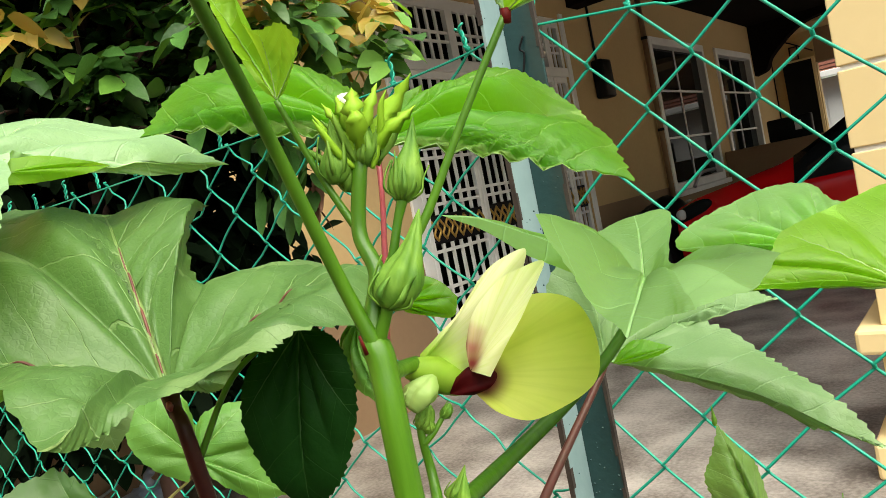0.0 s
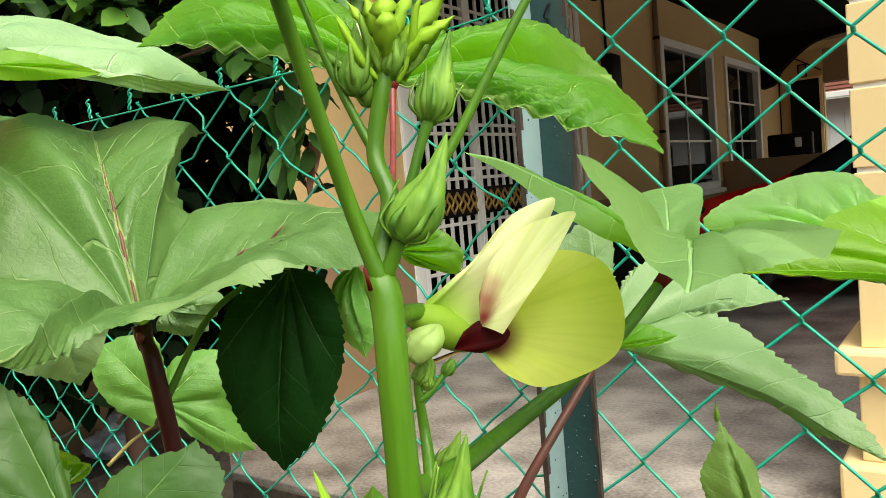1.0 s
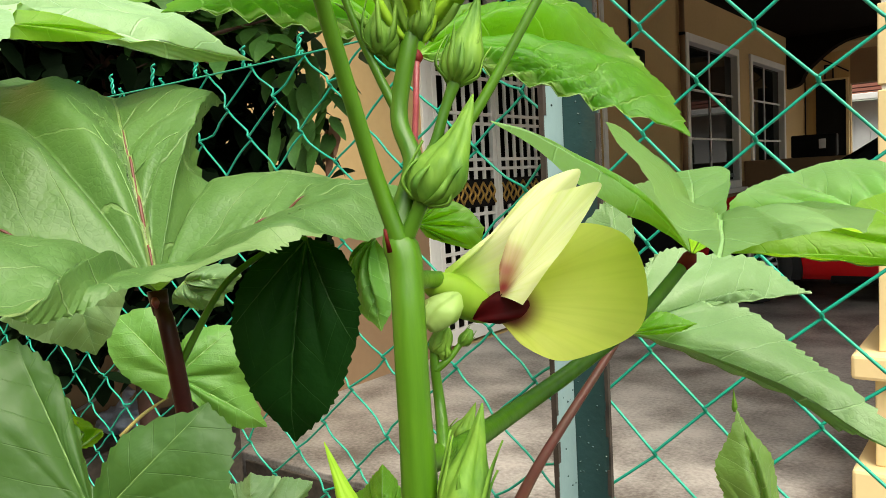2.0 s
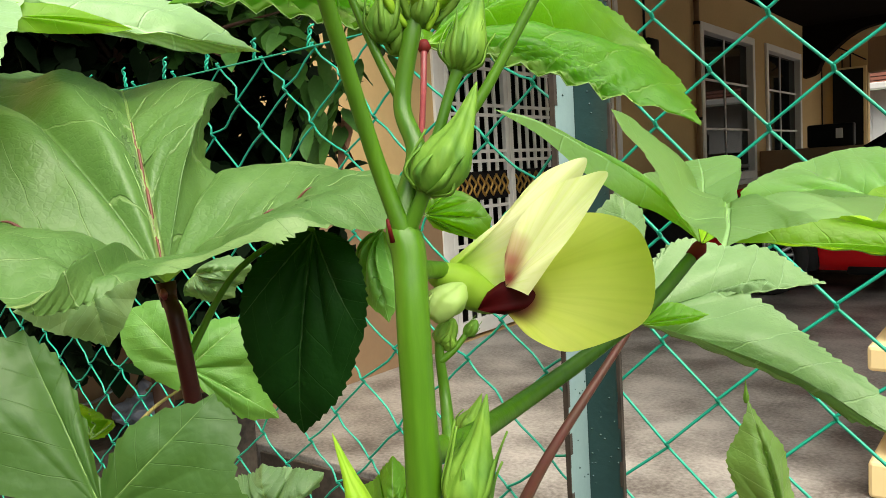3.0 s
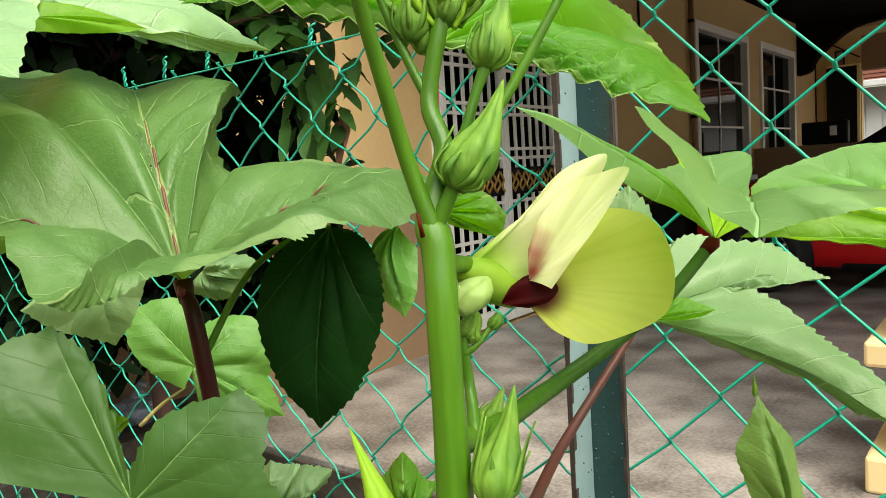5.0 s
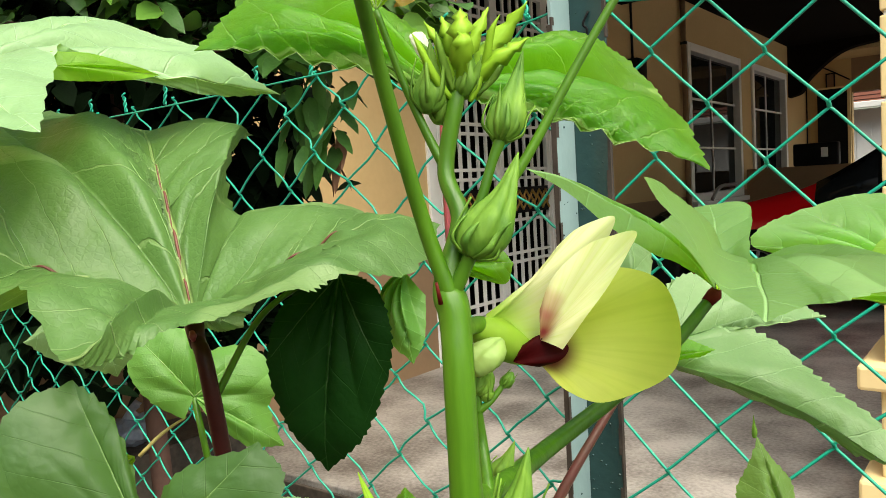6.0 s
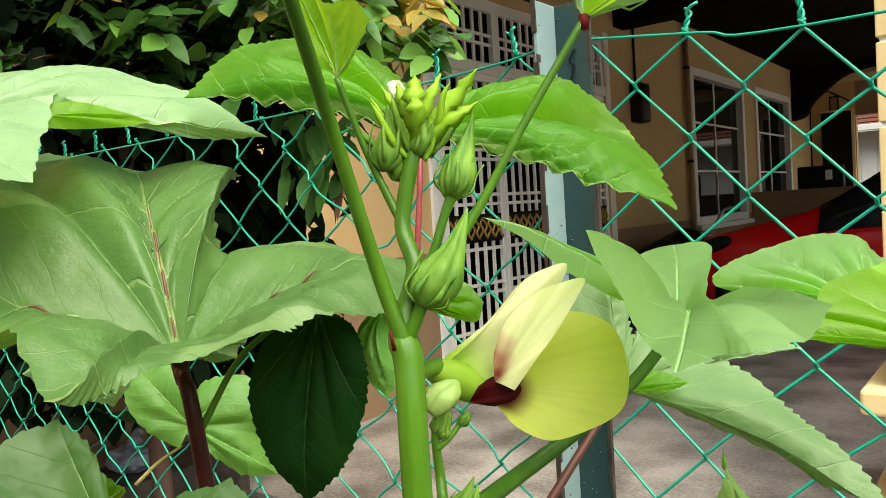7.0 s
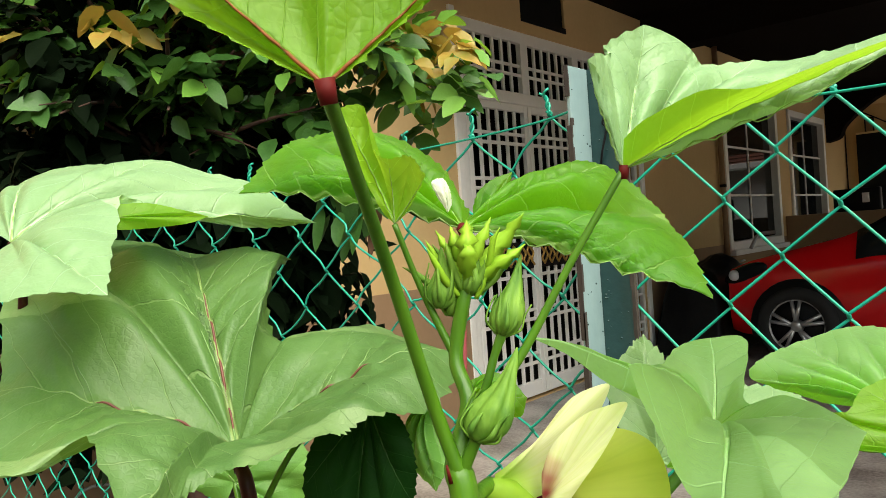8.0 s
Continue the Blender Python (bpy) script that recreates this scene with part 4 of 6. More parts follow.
def blade(parent, J, outline, centres, normal, size, mat, vein, arch, quilt, wave, rib, side_veins, rnd, name, label, crumple=0.0016, flush={}, forks=()):
    """The leaf's skin between joint and outline, and its ribs."""
    rings = 28
    ph = rnd.uniform(0, 9)
    outward = []
    for i, (e, w, nick) in enumerate(outline):
        run = outline[min(i + 1, len(outline) - 1)][0] - outline[max(i - 1, 0)][0]
        o = run.cross(normal)
        o = o.normalized() if o.length > 1e-7 else e.normalized()
        outward.append(o if o.dot(e) >= 0 else -o)

    def lift(e, w, s, nick=0.0, out=None):
        flat = e.length / size
        h = arch * 4 * s * (1 - s) * flat - arch * 0.0
        h += quilt * math.sin(math.pi * min(1, s * 1.05)) * math.sin(math.pi * w) * flat
        f = (1 - w) / 0.62
        if f < 0.9:
            s0 = (s - 0.95 * f) / (1 - f)
            if 0.05 < s0 < 0.9:
                h -= 0.16 * quilt * math.cos(2 * math.pi * (s0 - 0.16) / 0.62 * side_veins) * flat * min(1, 3 * (1 - s)) * (1 - f)
        d = e * s if out is None else e * s + out * (nick * size * s ** 12)
        q = Vector((d.x * 22 + ph, d.y * 22, d.z * 22))
        h += crumple * size / 0.12 * min(1, 2 * s) * (1 - 0.75 * s ** 5) * noise.noise(q * 3.1 + Vector((7, 1, 4)))
        h += wave * s * s * noise.noise(q) * 2.0 + wave * 0.5 * s ** 4 * noise.noise(q * 2.6)
        return J + d + normal * h

    bm = bmesh.new()
    layer = bm.loops.layers.uv.new("vein")
    flat_at = {}
    rows = []
    hub = bm.verts.new(J)
    flat_at[hub] = Vector()
    for (e, w, nick), out in zip(outline, outward):
        row = []
        for r in range(rings):
            s = ((r + 1) / rings) ** 0.85
            v = bm.verts.new(lift(e, w, s, nick, out))
            flat_at[v] = e * s
            row.append(v)
        rows.append(row)
    owners = sorted(centres)
    for idx, (p, q) in enumerate(zip(rows, rows[1:])):
        mine = min(owners, key=lambda c: abs(c[0] - idx - 0.5) / max(1.0, c[1] if idx < c[0] else c[2]))
        arm = outline[min(mine[0], len(outline) - 1)][0]
        span = max(arm.length, 0.8 * size)
        unit, side = arm.normalized(), (1 if idx >= mine[0] else -1)
        quads = [(hub, p[0], q[0])] + [(p[r], p[r + 1], q[r + 1], q[r]) for r in range(rings - 1)]
        for quad in quads:
            face = bm.faces.new(quad)
            for loop in face.loops:
                d = flat_at[loop.vert]
                along = d.dot(unit)
                loop[layer].uv = (along / span, side * (d - unit * along).length / span)
    bmesh.ops.recalc_face_normals(bm, faces=bm.faces)
    skin = part(name, bm, mat, parent, label)
    for centre, before, after in centres:
        arm = outline[min(centre, len(outline) - 1)][0]
        line = [J] + [lift(arm, 1.0, ((r + 1) / rings) ** 0.85) for r in range(rings - 2)]
        part("rib", tube(line, (rib * 0.75, rib * 0.55, rib * 0.38, rib * 0.22, rib * 0.08), 8), vein, skin)
        for s0, s1 in flush.get(centre, ()):
            line = [lift(arm, 1.0, s0 + (s1 - s0) * k / 32) + normal * rib * 0.35 for k in range(33)]
            part("rib", tube(line, (rib * 0.5, rib * 1.15, rib * 1.05, rib * 0.9, rib * 0.15), 8), VEIN_RED, skin, "red stretch of the rib")
    for a, s0, b in forks:
        line = []
        for k in range(15):
            e, w, _ = outline[min(round(a + (b - a) * (k / 14) ** 0.8), len(outline) - 1)]
            line.append(lift(e, w, s0 + (0.97 - s0) * k / 14))
        part("rib", tube(line, (rib * 0.45, rib * 0.35, rib * 0.25, rib * 0.05), 6), vein, skin)
    return skin


def add_blotch(mat, point, colour, full, fade):
    """Pigment round a point of the flower, in the petal's own colour."""
    n, link = mat.node_tree.nodes, mat.node_tree.links.new
    co, dist, rng, mix = n.new("ShaderNodeTexCoord"), n.new("ShaderNodeVectorMath"), n.new("ShaderNodeMapRange"), n.new("ShaderNodeMix")
    dist.operation = "DISTANCE"
    dist.inputs[1].default_value = point
    link(co.outputs["Object"], dist.inputs[0])
    rng.inputs["From Min"].default_value, rng.inputs["From Max"].default_value = full, fade
    rng.interpolation_type = "SMOOTHSTEP"
    link(dist.outputs["Value"], rng.inputs["Value"])
    mix.data_type = "RGBA"
    mix.inputs["A"].default_value = (*colour, 1)
    link(rng.outputs["Result"], mix.inputs["Factor"])
    bsdf, tr = n["Principled BSDF"], n["Translucent BSDF"]
    link(bsdf.inputs["Base Color"].links[0].from_socket, mix.inputs["B"])
    link(mix.outputs["Result"], bsdf.inputs["Base Color"])
    link(mix.outputs["Result"], tr.inputs["Color"])


def add_streaks(mat, colour):
    """Fine veins that fan out from the petal's root."""
    n, link = mat.node_tree.nodes, mat.node_tree.links.new
    uv, mp, tex, rng, mix = n.new("ShaderNodeUVMap"), n.new("ShaderNodeMapping"), n.new("ShaderNodeTexNoise"), n.new("ShaderNodeMapRange"), n.new("ShaderNodeMix")
    uv.uv_map = "ray"
    mp.inputs["Scale"].default_value = (34.0, 1.3, 1.0)
    link(uv.outputs[0], mp.inputs["Vector"])
    link(mp.outputs[0], tex.inputs["Vector"])
    tex.inputs["Scale"].default_value, tex.inputs["Detail"].default_value = 1.0, 3
    rng.inputs["From Min"].default_value, rng.inputs["From Max"].default_value = 0.45, 0.72
    link(tex.outputs["Fac"], rng.inputs["Value"])
    mix.data_type = "RGBA"
    mix.inputs["B"].default_value = (*colour, 1)
    link(rng.outputs["Result"], mix.inputs["Factor"])
    bsdf, tr = n["Principled BSDF"], n["Translucent BSDF"]
    link(bsdf.inputs["Base Color"].links[0].from_socket, mix.inputs["A"])
    link(mix.outputs["Result"], bsdf.inputs["Base Color"])
    link(mix.outputs["Result"], tr.inputs["Color"])


def stalk(parent, points, radii, mat, name="petiole", label="", sides=12):
    return part(name, tube(smooth_path(points, 8), radii, sides), mat, parent, label)


def bud(parent, root, tip, width, mat, seed=0, bracts=8, bract_length=0.7, ridges=5, bend=0.0, flares=(0.40, 0.56), round_tip=False, name="flower_bud", label=""):
    """A ribbed pointed bud, a little uneven and furrowed, in a ring of narrow hairy bracts."""
    rnd = random.Random(seed)
    a, b = Vector(root), Vector(tip)
    d = b - a
    across = d.orthogonal().normalized()
    side = d.cross(across).normalized()
    n, sides = 26, 40
    shape = (0.55, 0.86, 1.0, 0.97, 0.86, 0.66, 0.2) if round_tip else (0.46, 0.80, 0.97, 1.0, 0.94, 0.80, 0.64, 0.50, 0.39, 0.30, 0.22, 0.13, 0.03)
    bm = bmesh.new()
    rings = []
    twist = rnd.uniform(0.3, 0.8)
    for i in range(n + 1):
        f = i / n
        c = a + d * f + across * (bend + 0.04 * width) * math.sin(math.pi * f) + side * 0.05 * width * math.sin(2 * math.pi * f + seed)
        r = width / 2 * np.interp(f, np.linspace(0, 1, len(shape)), shape)
        ring = []
        for k in range(sides):
            w = 2 * math.pi * k / sides
            furrow = abs(math.sin(ridges * 0.5 * (w + twist * f)))
            o = across * math.cos(w) + side * math.sin(w)
            lump = 1 - 0.26 * (1 - furrow) ** 2 + 0.10 * noise.noise(o * 1.6 + Vector((seed, f * 4, 0))) + 0.035 * noise.noise(o * 5 + Vector((seed, f * 16, 0)))
            ring.append(bm.verts.new(c + o * r * lump))
        rings.append(ring)
    for r, q in zip(rings, rings[1:]):
        for k in range(sides):
            bm.faces.new((r[k], r[(k + 1) % sides], q[(k + 1) % sides], q[k]))
    bm.faces.new(rings[0][::-1])
    bm.faces.new(rings[-1])
    body = part(name, bm, mat, parent, label)
    up = d.normalized()
    for i in range(bracts):
        w = 2 * math.pi * (i + rnd.uniform(-0.3, 0.3)) / bracts
        o = across * math.cos(w) + side * math.sin(w)
        ln = d.length * bract_length * rnd.uniform(0.6, 1.15)
        flare = rnd.uniform(*flares)
        sway = o.cross(up) * width * rnd.uniform(-0.15, 0.15)
        run = smooth_path([a + o * width * 0.15, a + o * width * flare * 0.95 + up * ln * 0.25, a + o * width * flare * 0.98 + sway * 0.5 + up * ln * 0.65, a + o * width * flare * rnd.uniform(0.7, 1.25) + sway + up * ln], 4)
        part("bract", ribbon(run, (width * 0.10, width * 0.17, width * 0.12, width * 0.01), o, width * 0.025), mat, body)
    return body


def ribbon(run, widths, face, thick, ragged=0.0, fold=0.25, seed=0):
    """A narrow pointed blade along a run, folded along its middle, with some thickness; ragged: the depth of its teeth."""
    bm = bmesh.new()
    n = len(run)
    rows = []
    for i, p in enumerate(run):
        along = (run[min(i + 1, n - 1)] - run[max(i - 1, 0)]).normalized()
        side = along.cross(face).normalized()
        out = side.cross(along)
        w = np.interp(i / (n - 1), np.linspace(0, 1, len(widths)), widths) / 2
        wl, wr = (w * (1 + ragged * (((i * 7 + seed * 3 + j * 5) % 4) / 1.5 - 1)) for j in (0, 1))
        rows.append([bm.verts.new(q) for q in (p - side * wl + out * fold * wl, p + out * thick, p + side * wr + out * fold * wr, p - out * thick)])
    for r, q in zip(rows, rows[1:]):
        for k in range(4):
            bm.faces.new((r[k], r[(k + 1) % 4], q[(k + 1) % 4], q[k]))
    bm.faces.new(rows[0][::-1])
    bm.faces.new(rows[-1])
    return bm


SOIL_Z = -0.17
NODE = Vector((-0.128, 0.196, 1.087))
okra = thing("okra_plant", (-0.135, 0.20, SOIL_Z), "flowering okra plant with green stalk, buds and lobed leaves", "plant", "okra plants by the fence")
part("stem", tube(smooth_path([(-0.150, 0.215, SOIL_Z), (-0.138, 0.206, 0.5), (-0.1275, 0.199, 0.95), (-0.1251, 0.1962, 1.0530), (-0.1269, 0.1984, 1.0804), (-0.1298, 0.1999, 1.0900), (-0.1289, 0.2066, 1.1070), (-0.1349, 0.2089, 1.1209), (-0.1327, 0.2116, 1.1381), (-0.1316, 0.2135, 1.1450)], 8),
     (0.010, 0.0085, 0.0062, 0.0044, 0.0043, 0.0047, 0.0034, 0.0026, 0.0024, 0.0024, 0.0022), 20, ridges=7, ridge=0.035), STEM, okra, "smooth green stalk")
# long leaf stalk and the leaf that it holds up
PL = Vector((-0.098, 0.126, 1.196))
stalk(okra, [(-0.1277, 0.2005, 1.0720), NODE + Vector((0.0006, 0.0022, -0.002)), (-0.1317, 0.1925, 1.1095), (-0.1288, 0.1745, 1.1514), (-0.1128, 0.1475, 1.1796), PL], (0.0020, 0.0026, 0.0022, 0.0020, 0.0018, 0.0017), STEM)
rim_leaf(okra, PL, [(-0.1044, 0.1232, 1.1998), (-0.1166, 0.1149, 1.2092), (-0.1285, 0.1071, 1.2199), (-0.1268, 0.1012, 1.2329), (-0.1046, 0.1146, 1.2520), (-0.0790, 0.1334, 1.2441), (-0.0718, 0.1465, 1.2228), (-0.0801, 0.1442, 1.2154), (-0.0878, 0.1370, 1.2067), (-0.0941, 0.1312, 1.1995)],
         ribs=(3, 6), sharp=(), mat=LEAF_LIT, vein=VEIN_ORANGE, arch=0.002, quilt=0.003, wave=0.002, seed=3, rib=0.0007)
part("joint", tube([PL + Vector((0, 0.001, -0.004)), PL + Vector((0, 0, 0.0015))], (0.0020, 0.0024), 16), RED_SPOT, okra, "dark red joint")
part("joint", tube([NODE + Vector((0.0012, -0.0035, -0.0015)), NODE + Vector((0.0014, -0.0052, 0.0045))], (0.0007, 0.0004), 8), RED_SPOT, okra, "dark red joint")
# right-hand stalk with its folded leaf
PR = Vector((-0.086, 0.241, 1.179))
stalk(okra, [(-0.1288, 0.2055, 1.1030), (-0.1191, 0.2125, 1.1140), (-0.1131, 0.2187, 1.1243), (-0.1002, 0.2298, 1.1516), PR], (0.0018, 0.0016, 0.0013, 0.0012), STEM)
part("joint", tube([PR + Vector((0, 0, -0.003)), PR + Vector((0.0004, 0, 0.0015))], (0.0015, 0.0018), 10), RED_SPOT, okra, "dark red joint")
rim_leaf(okra, PR, [(-0.0884, 0.2377, 1.1912), (-0.0882, 0.2327, 1.2007), Vector((-0.086, 0.220, 1.206)), (-0.0901, 0.2433, 1.2149), (-0.0927, 0.2471, 1.2204), (-0.0867, 0.2653, 1.2265), (-0.0792, 0.2834, 1.2228), (-0.0772, 0.2906, 1.2174), (-0.0611, 0.3036, 1.2206), (-0.0382, 0.3019, 1.2175), (-0.0054, 0.3017, 1.2161)],
         ribs=(2, 5, 8, 10), sharp=(2, 7, 10), mat=LEAF_MINT, arch=-0.002, quilt=0.006, wave=0.005, seed=5, rib=0.0005, tooth=0.05, crumple=0.005)
# near half of the same leaf, in the backlit colour
rim_leaf(okra, PR, [(-0.0054, 0.3017, 1.2161), (-0.0114, 0.2511, 1.2055), (-0.0280, 0.2308, 1.1980), (-0.0408, 0.2271, 1.1964), (-0.0547, 0.2292, 1.1985), (-0.0741, 0.2353, 1.1942), (-0.0843, 0.2394, 1.1889)], ribs=(0, 2), sharp=(0,), mat=LEAF_LIT, arch=0.001, quilt=0.001, wave=0.0008, seed=6, rib=0.0004, tooth=0.012, crumple=0.0004)
# young leaf on a short stalk
YL = Vector((-0.147, 0.197, 1.167))
stalk(okra, [(-0.1345, 0.2092, 1.1208), (-0.1395, 0.2069, 1.1325), (-0.1439, 0.2029, 1.1477), YL], (0.0016, 0.0013, 0.0011, 0.0010), STEM)
rim_leaf(okra, YL, [(-0.1504, 0.1957, 1.1705), (-0.1547, 0.1906, 1.1868), (-0.1592, 0.1872, 1.2063), (-0.1535, 0.1929, 1.2063), (-0.1491, 0.1919, 1.1922), (-0.1445, 0.1936, 1.1880), (-0.1365, 0.1960, 1.1879), (-0.1328, 0.1981, 1.1815), (-0.1398, 0.1979, 1.1729), (-0.1457, 0.1991, 1.1687)],
         ribs=(2, 5, 7), sharp=(2, 7), mat=LEAF_YOUNG, arch=0.001, quilt=0.001, wave=0.001, seed=7, rib=0.0003, crumple=0.001)
# buds
stalk(okra, [(-0.1272, 0.1991, 1.0876), (-0.1234, 0.2005, 1.0953), (-0.1217, 0.2011, 1.0991)], (0.0022, 0.0019, 0.0022), STEM, "pedicel")
bud(okra, (-0.1221, 0.2005, 1.0974), (-0.1130, 0.2137, 1.1250), 0.0152, BUD, 1, bracts=9, bract_length=0.42, bend=0.001)
stalk(okra, [(-0.1290, 0.2062, 1.1020), (-0.1240, 0.2090, 1.1110), (-0.1212, 0.2123, 1.1225), (-0.1192, 0.2146, 1.1293)], (0.0017, 0.0015, 0.0014, 0.0018), STEM, "pedicel")
bud(okra, (-0.1195, 0.2143, 1.1285), (-0.1161, 0.2240, 1.1541), 0.0114, BUD, 2, bracts=11, bract_length=0.5)
rnd = random.Random(11)
top = Vector((-0.1316, 0.2135, 1.1430))
toward = Vector((0.61, -0.79, 0.1))
# unfolding leaflets of the shoot tip: broad toothed ones, and narrow bracts round them
for tip, wide, bow in (((-0.1346, 0.2106, 1.1651), 0.0075, 0.004), ((-0.1298, 0.2134, 1.1668), 0.0105, 0.006), ((-0.1243, 0.2195, 1.1670), 0.0070, 0.002), ((-0.1151, 0.2259, 1.1678), 0.0095, -0.002),
                       ((-0.1145, 0.2245, 1.1574), 0.0078, 0.004), ((-0.1195, 0.2260, 1.1640), 0.0085, -0.004), ((-0.1389, 0.2081, 1.1640), 0.0050, 0.003), ((-0.1270, 0.2100, 1.1600), 0.0080, 0.005)):
    t = Vector(tip)
    root = top + Vector((rnd.uniform(-0.002, 0.002), rnd.uniform(-0.002, 0.002), rnd.uniform(0, 0.003)))
    run = smooth_path([root, root.lerp(t, 0.4) + toward * bow + Vector((0, 0, 0.001)), root.lerp(t, 0.75) + toward * bow, t], 5)
    part("leaflet", ribbon(run, (wide * 0.25, wide * 0.55, wide * 0.62, wide * 0.38, 0.0002), toward, 0.00012, 0.30, rnd.uniform(-0.5, 0.6), rnd.randrange(9)), BUD_FRESH, okra, "bright yellow-green unfolding leaflet")
for i in range(14):
    w = i / 13 * 2 - 1
    root = top + Vector((w * 0.004, w * 0.003 + rnd.uniform(-0.003, 0.003), rnd.uniform(-0.003, 0.003)))
    wide, bow, tall = w * 0.010 + rnd.uniform(-0.003, 0.003), rnd.uniform(-0.007, 0.004), rnd.uniform(0.010, 0.019)
    run = smooth_path([root, root + Vector((wide * 0.5, bow * 0.5 + wide * 0.2, tall * 0.35)), root + Vector((wide * 0.8, bow * 0.9 + wide * 0.4, tall * 0.75)), root + Vector((wide * 1.1, bow + wide * 0.6, tall))], 4)
    part("bract", ribbon(run, (0.0014, 0.0026, 0.0020, 0.0002), toward, 0.0004), BUD_FRESH if i % 3 else BUD, okra, "bright yellow-green bract")
bud(okra, (-0.1318, 0.2141, 1.1418), (-0.1288, 0.2160, 1.1587), 0.010, BUD, 32, bracts=8, bract_length=0.8, ridges=8)
bud(okra, (-0.1383, 0.2073, 1.1380), (-0.1385, 0.2098, 1.1587), 0.0105, BUD, 31, bracts=7, bract_length=0.9)
bud(okra, (-0.1376, 0.2112, 1.1349), (-0.1361, 0.2147, 1.1529), 0.008, BUD, 33, bracts=5)

# the flower
stalk(okra, [(-0.1260, 0.1999, 1.0773), (-0.1334, 0.2156, 1.0752), (-0.1387, 0.2277, 1.0731)], (0.0028, 0.0026, 0.0028), STEM, "pedicel")


def petal(parent, root, points, mat, arch=0.006, seed=0, name="petal", label="", up=(0.45, -0.75, 0.4), ruffle=1.0):
    """A soft-edged petal: a fan from its root out to a rounded rim through a few points."""
    J = Vector(root)
    rim = smooth_path(points, 10)
    rnd = random.Random(seed)
    n = Vector()
    for a, b in zip(rim, rim[1:]):
        n += (a - J).cross(b - J)
    n.normalize()
    if n.dot(Vector(up)) < 0:
        n = -n
    bm = bmesh.new()
    layer = bm.loops.layers.uv.new("ray")
    place = {}
    rows = []
    for i, p in enumerate(rim):
        e = p - J
        w = i / (len(rim) - 1)
        row = []
        for r in range(13):
            s = max(0.02, r / 12)
            h = arch * 4 * s * (1 - s) * 0.8 + arch * math.sin(math.pi * w) * s
            h += 0.0002 * ruffle * math.sin(w * 46) * s + 0.0010 * ruffle * noise.noise(p * 70 + Vector((seed, 0, 0))) * s
            row.append(bm.verts.new(J + e * s + n * h))
            place[row[-1]] = (w, s)
        rows.append(row)
    for a, b in zip(rows, rows[1:]):
        for r in range(12):
            face = bm.faces.new((a[r], a[r + 1], b[r + 1], b[r]))
            for loop in face.loops:
                loop[layer].uv = place[loop.vert]
    bmesh.ops.recalc_face_normals(bm, faces=bm.faces)
    ob = part(name, bm, mat, parent, label)
    return ob


calyx = part("flower", tube(smooth_path([(-0.1375, 0.2210, 1.0728), (-0.1371, 0.2274, 1.0708), (-0.1349, 0.2338, 1.0672), (-0.1306, 0.2391, 1.0631), (-0.1282, 0.2420, 1.0613)], 5), (0.0026, 0.0046, 0.0060, 0.0058, 0.0045, 0.0030), 16, ridges=8, ridge=0.05, cap=True), THROAT, okra, "pale yellow okra flower with a maroon throat")
root = Vector((-0.1324, 0.2417, 1.0640))
petal(calyx, (-0.1425, 0.2295, 1.0700), [(-0.1386, 0.2307, 1.0758), (-0.1324, 0.2364, 1.0823), (-0.1266, 0.2444, 1.0891), (-0.1240, 0.2512, 1.0966), (-0.1195, 0.2592, 1.1018), (-0.1116, 0.2656, 1.1039), (-0.1149, 0.2645, 1.0952), (-0.1203, 0.2585, 1.0817), (-0.1249, 0.2481, 1.0688), (-0.1287, 0.2393, 1.0631), (-0.1342, 0.2325, 1.0632)], PETAL_WHITE, 0.004, 1)
petal(calyx, (-0.1218, 0.2351, 1.0678), [(-0.1216, 0.2352, 1.0774), (-0.1181, 0.2380, 1.0870), (-0.1110, 0.2458, 1.0952), (-0.1055, 0.2530, 1.0979), (-0.0996, 0.2590, 1.0986), (-0.1003, 0.2538, 1.0927), (-0.1035, 0.2463, 1.0836), (-0.1082, 0.2390, 1.0747), (-0.1139, 0.2346, 1.0656)], PETAL_WHITE, 0.003, 2)
petal(calyx, root, [(-0.1295, 0.2540, 1.0733), (-0.1197, 0.2630, 1.0839), (-0.1071, 0.2693, 1.0858), (-0.0963, 0.2718, 1.0793), (-0.0912, 0.2702, 1.0666), (-0.0910, 0.2637, 1.0543), (-0.0989, 0.2530, 1.0488), (-0.1071, 0.2439, 1.0472), (-0.1156, 0.2379, 1.0520), (-0.1229, 0.2369, 1.0591)], PETAL, 0.003, 3)
petal(calyx, root, [(-0.1330, 0.2631, 1.0758), (-0.1234, 0.2762, 1.0800), (-0.1114, 0.2847, 1.0734), (-0.1067, 0.2841, 1.0604), (-0.1148, 0.2690, 1.0514), (-0.1279, 0.2527, 1.0537)], PETAL, -0.004, 4)
petal(calyx, (-0.1306, 0.2324, 1.0608), [(-0.1277, 0.2341, 1.0661), (-0.1230, 0.2369, 1.0692), (-0.1181, 0.2405, 1.0676), (-0.1156, 0.2415, 1.0647), (-0.1175, 0.2388, 1.0611), (-0.1232, 0.2361, 1.0591)], MAROON, 0.002, 5, label="maroon throat", ruffle=0.1)
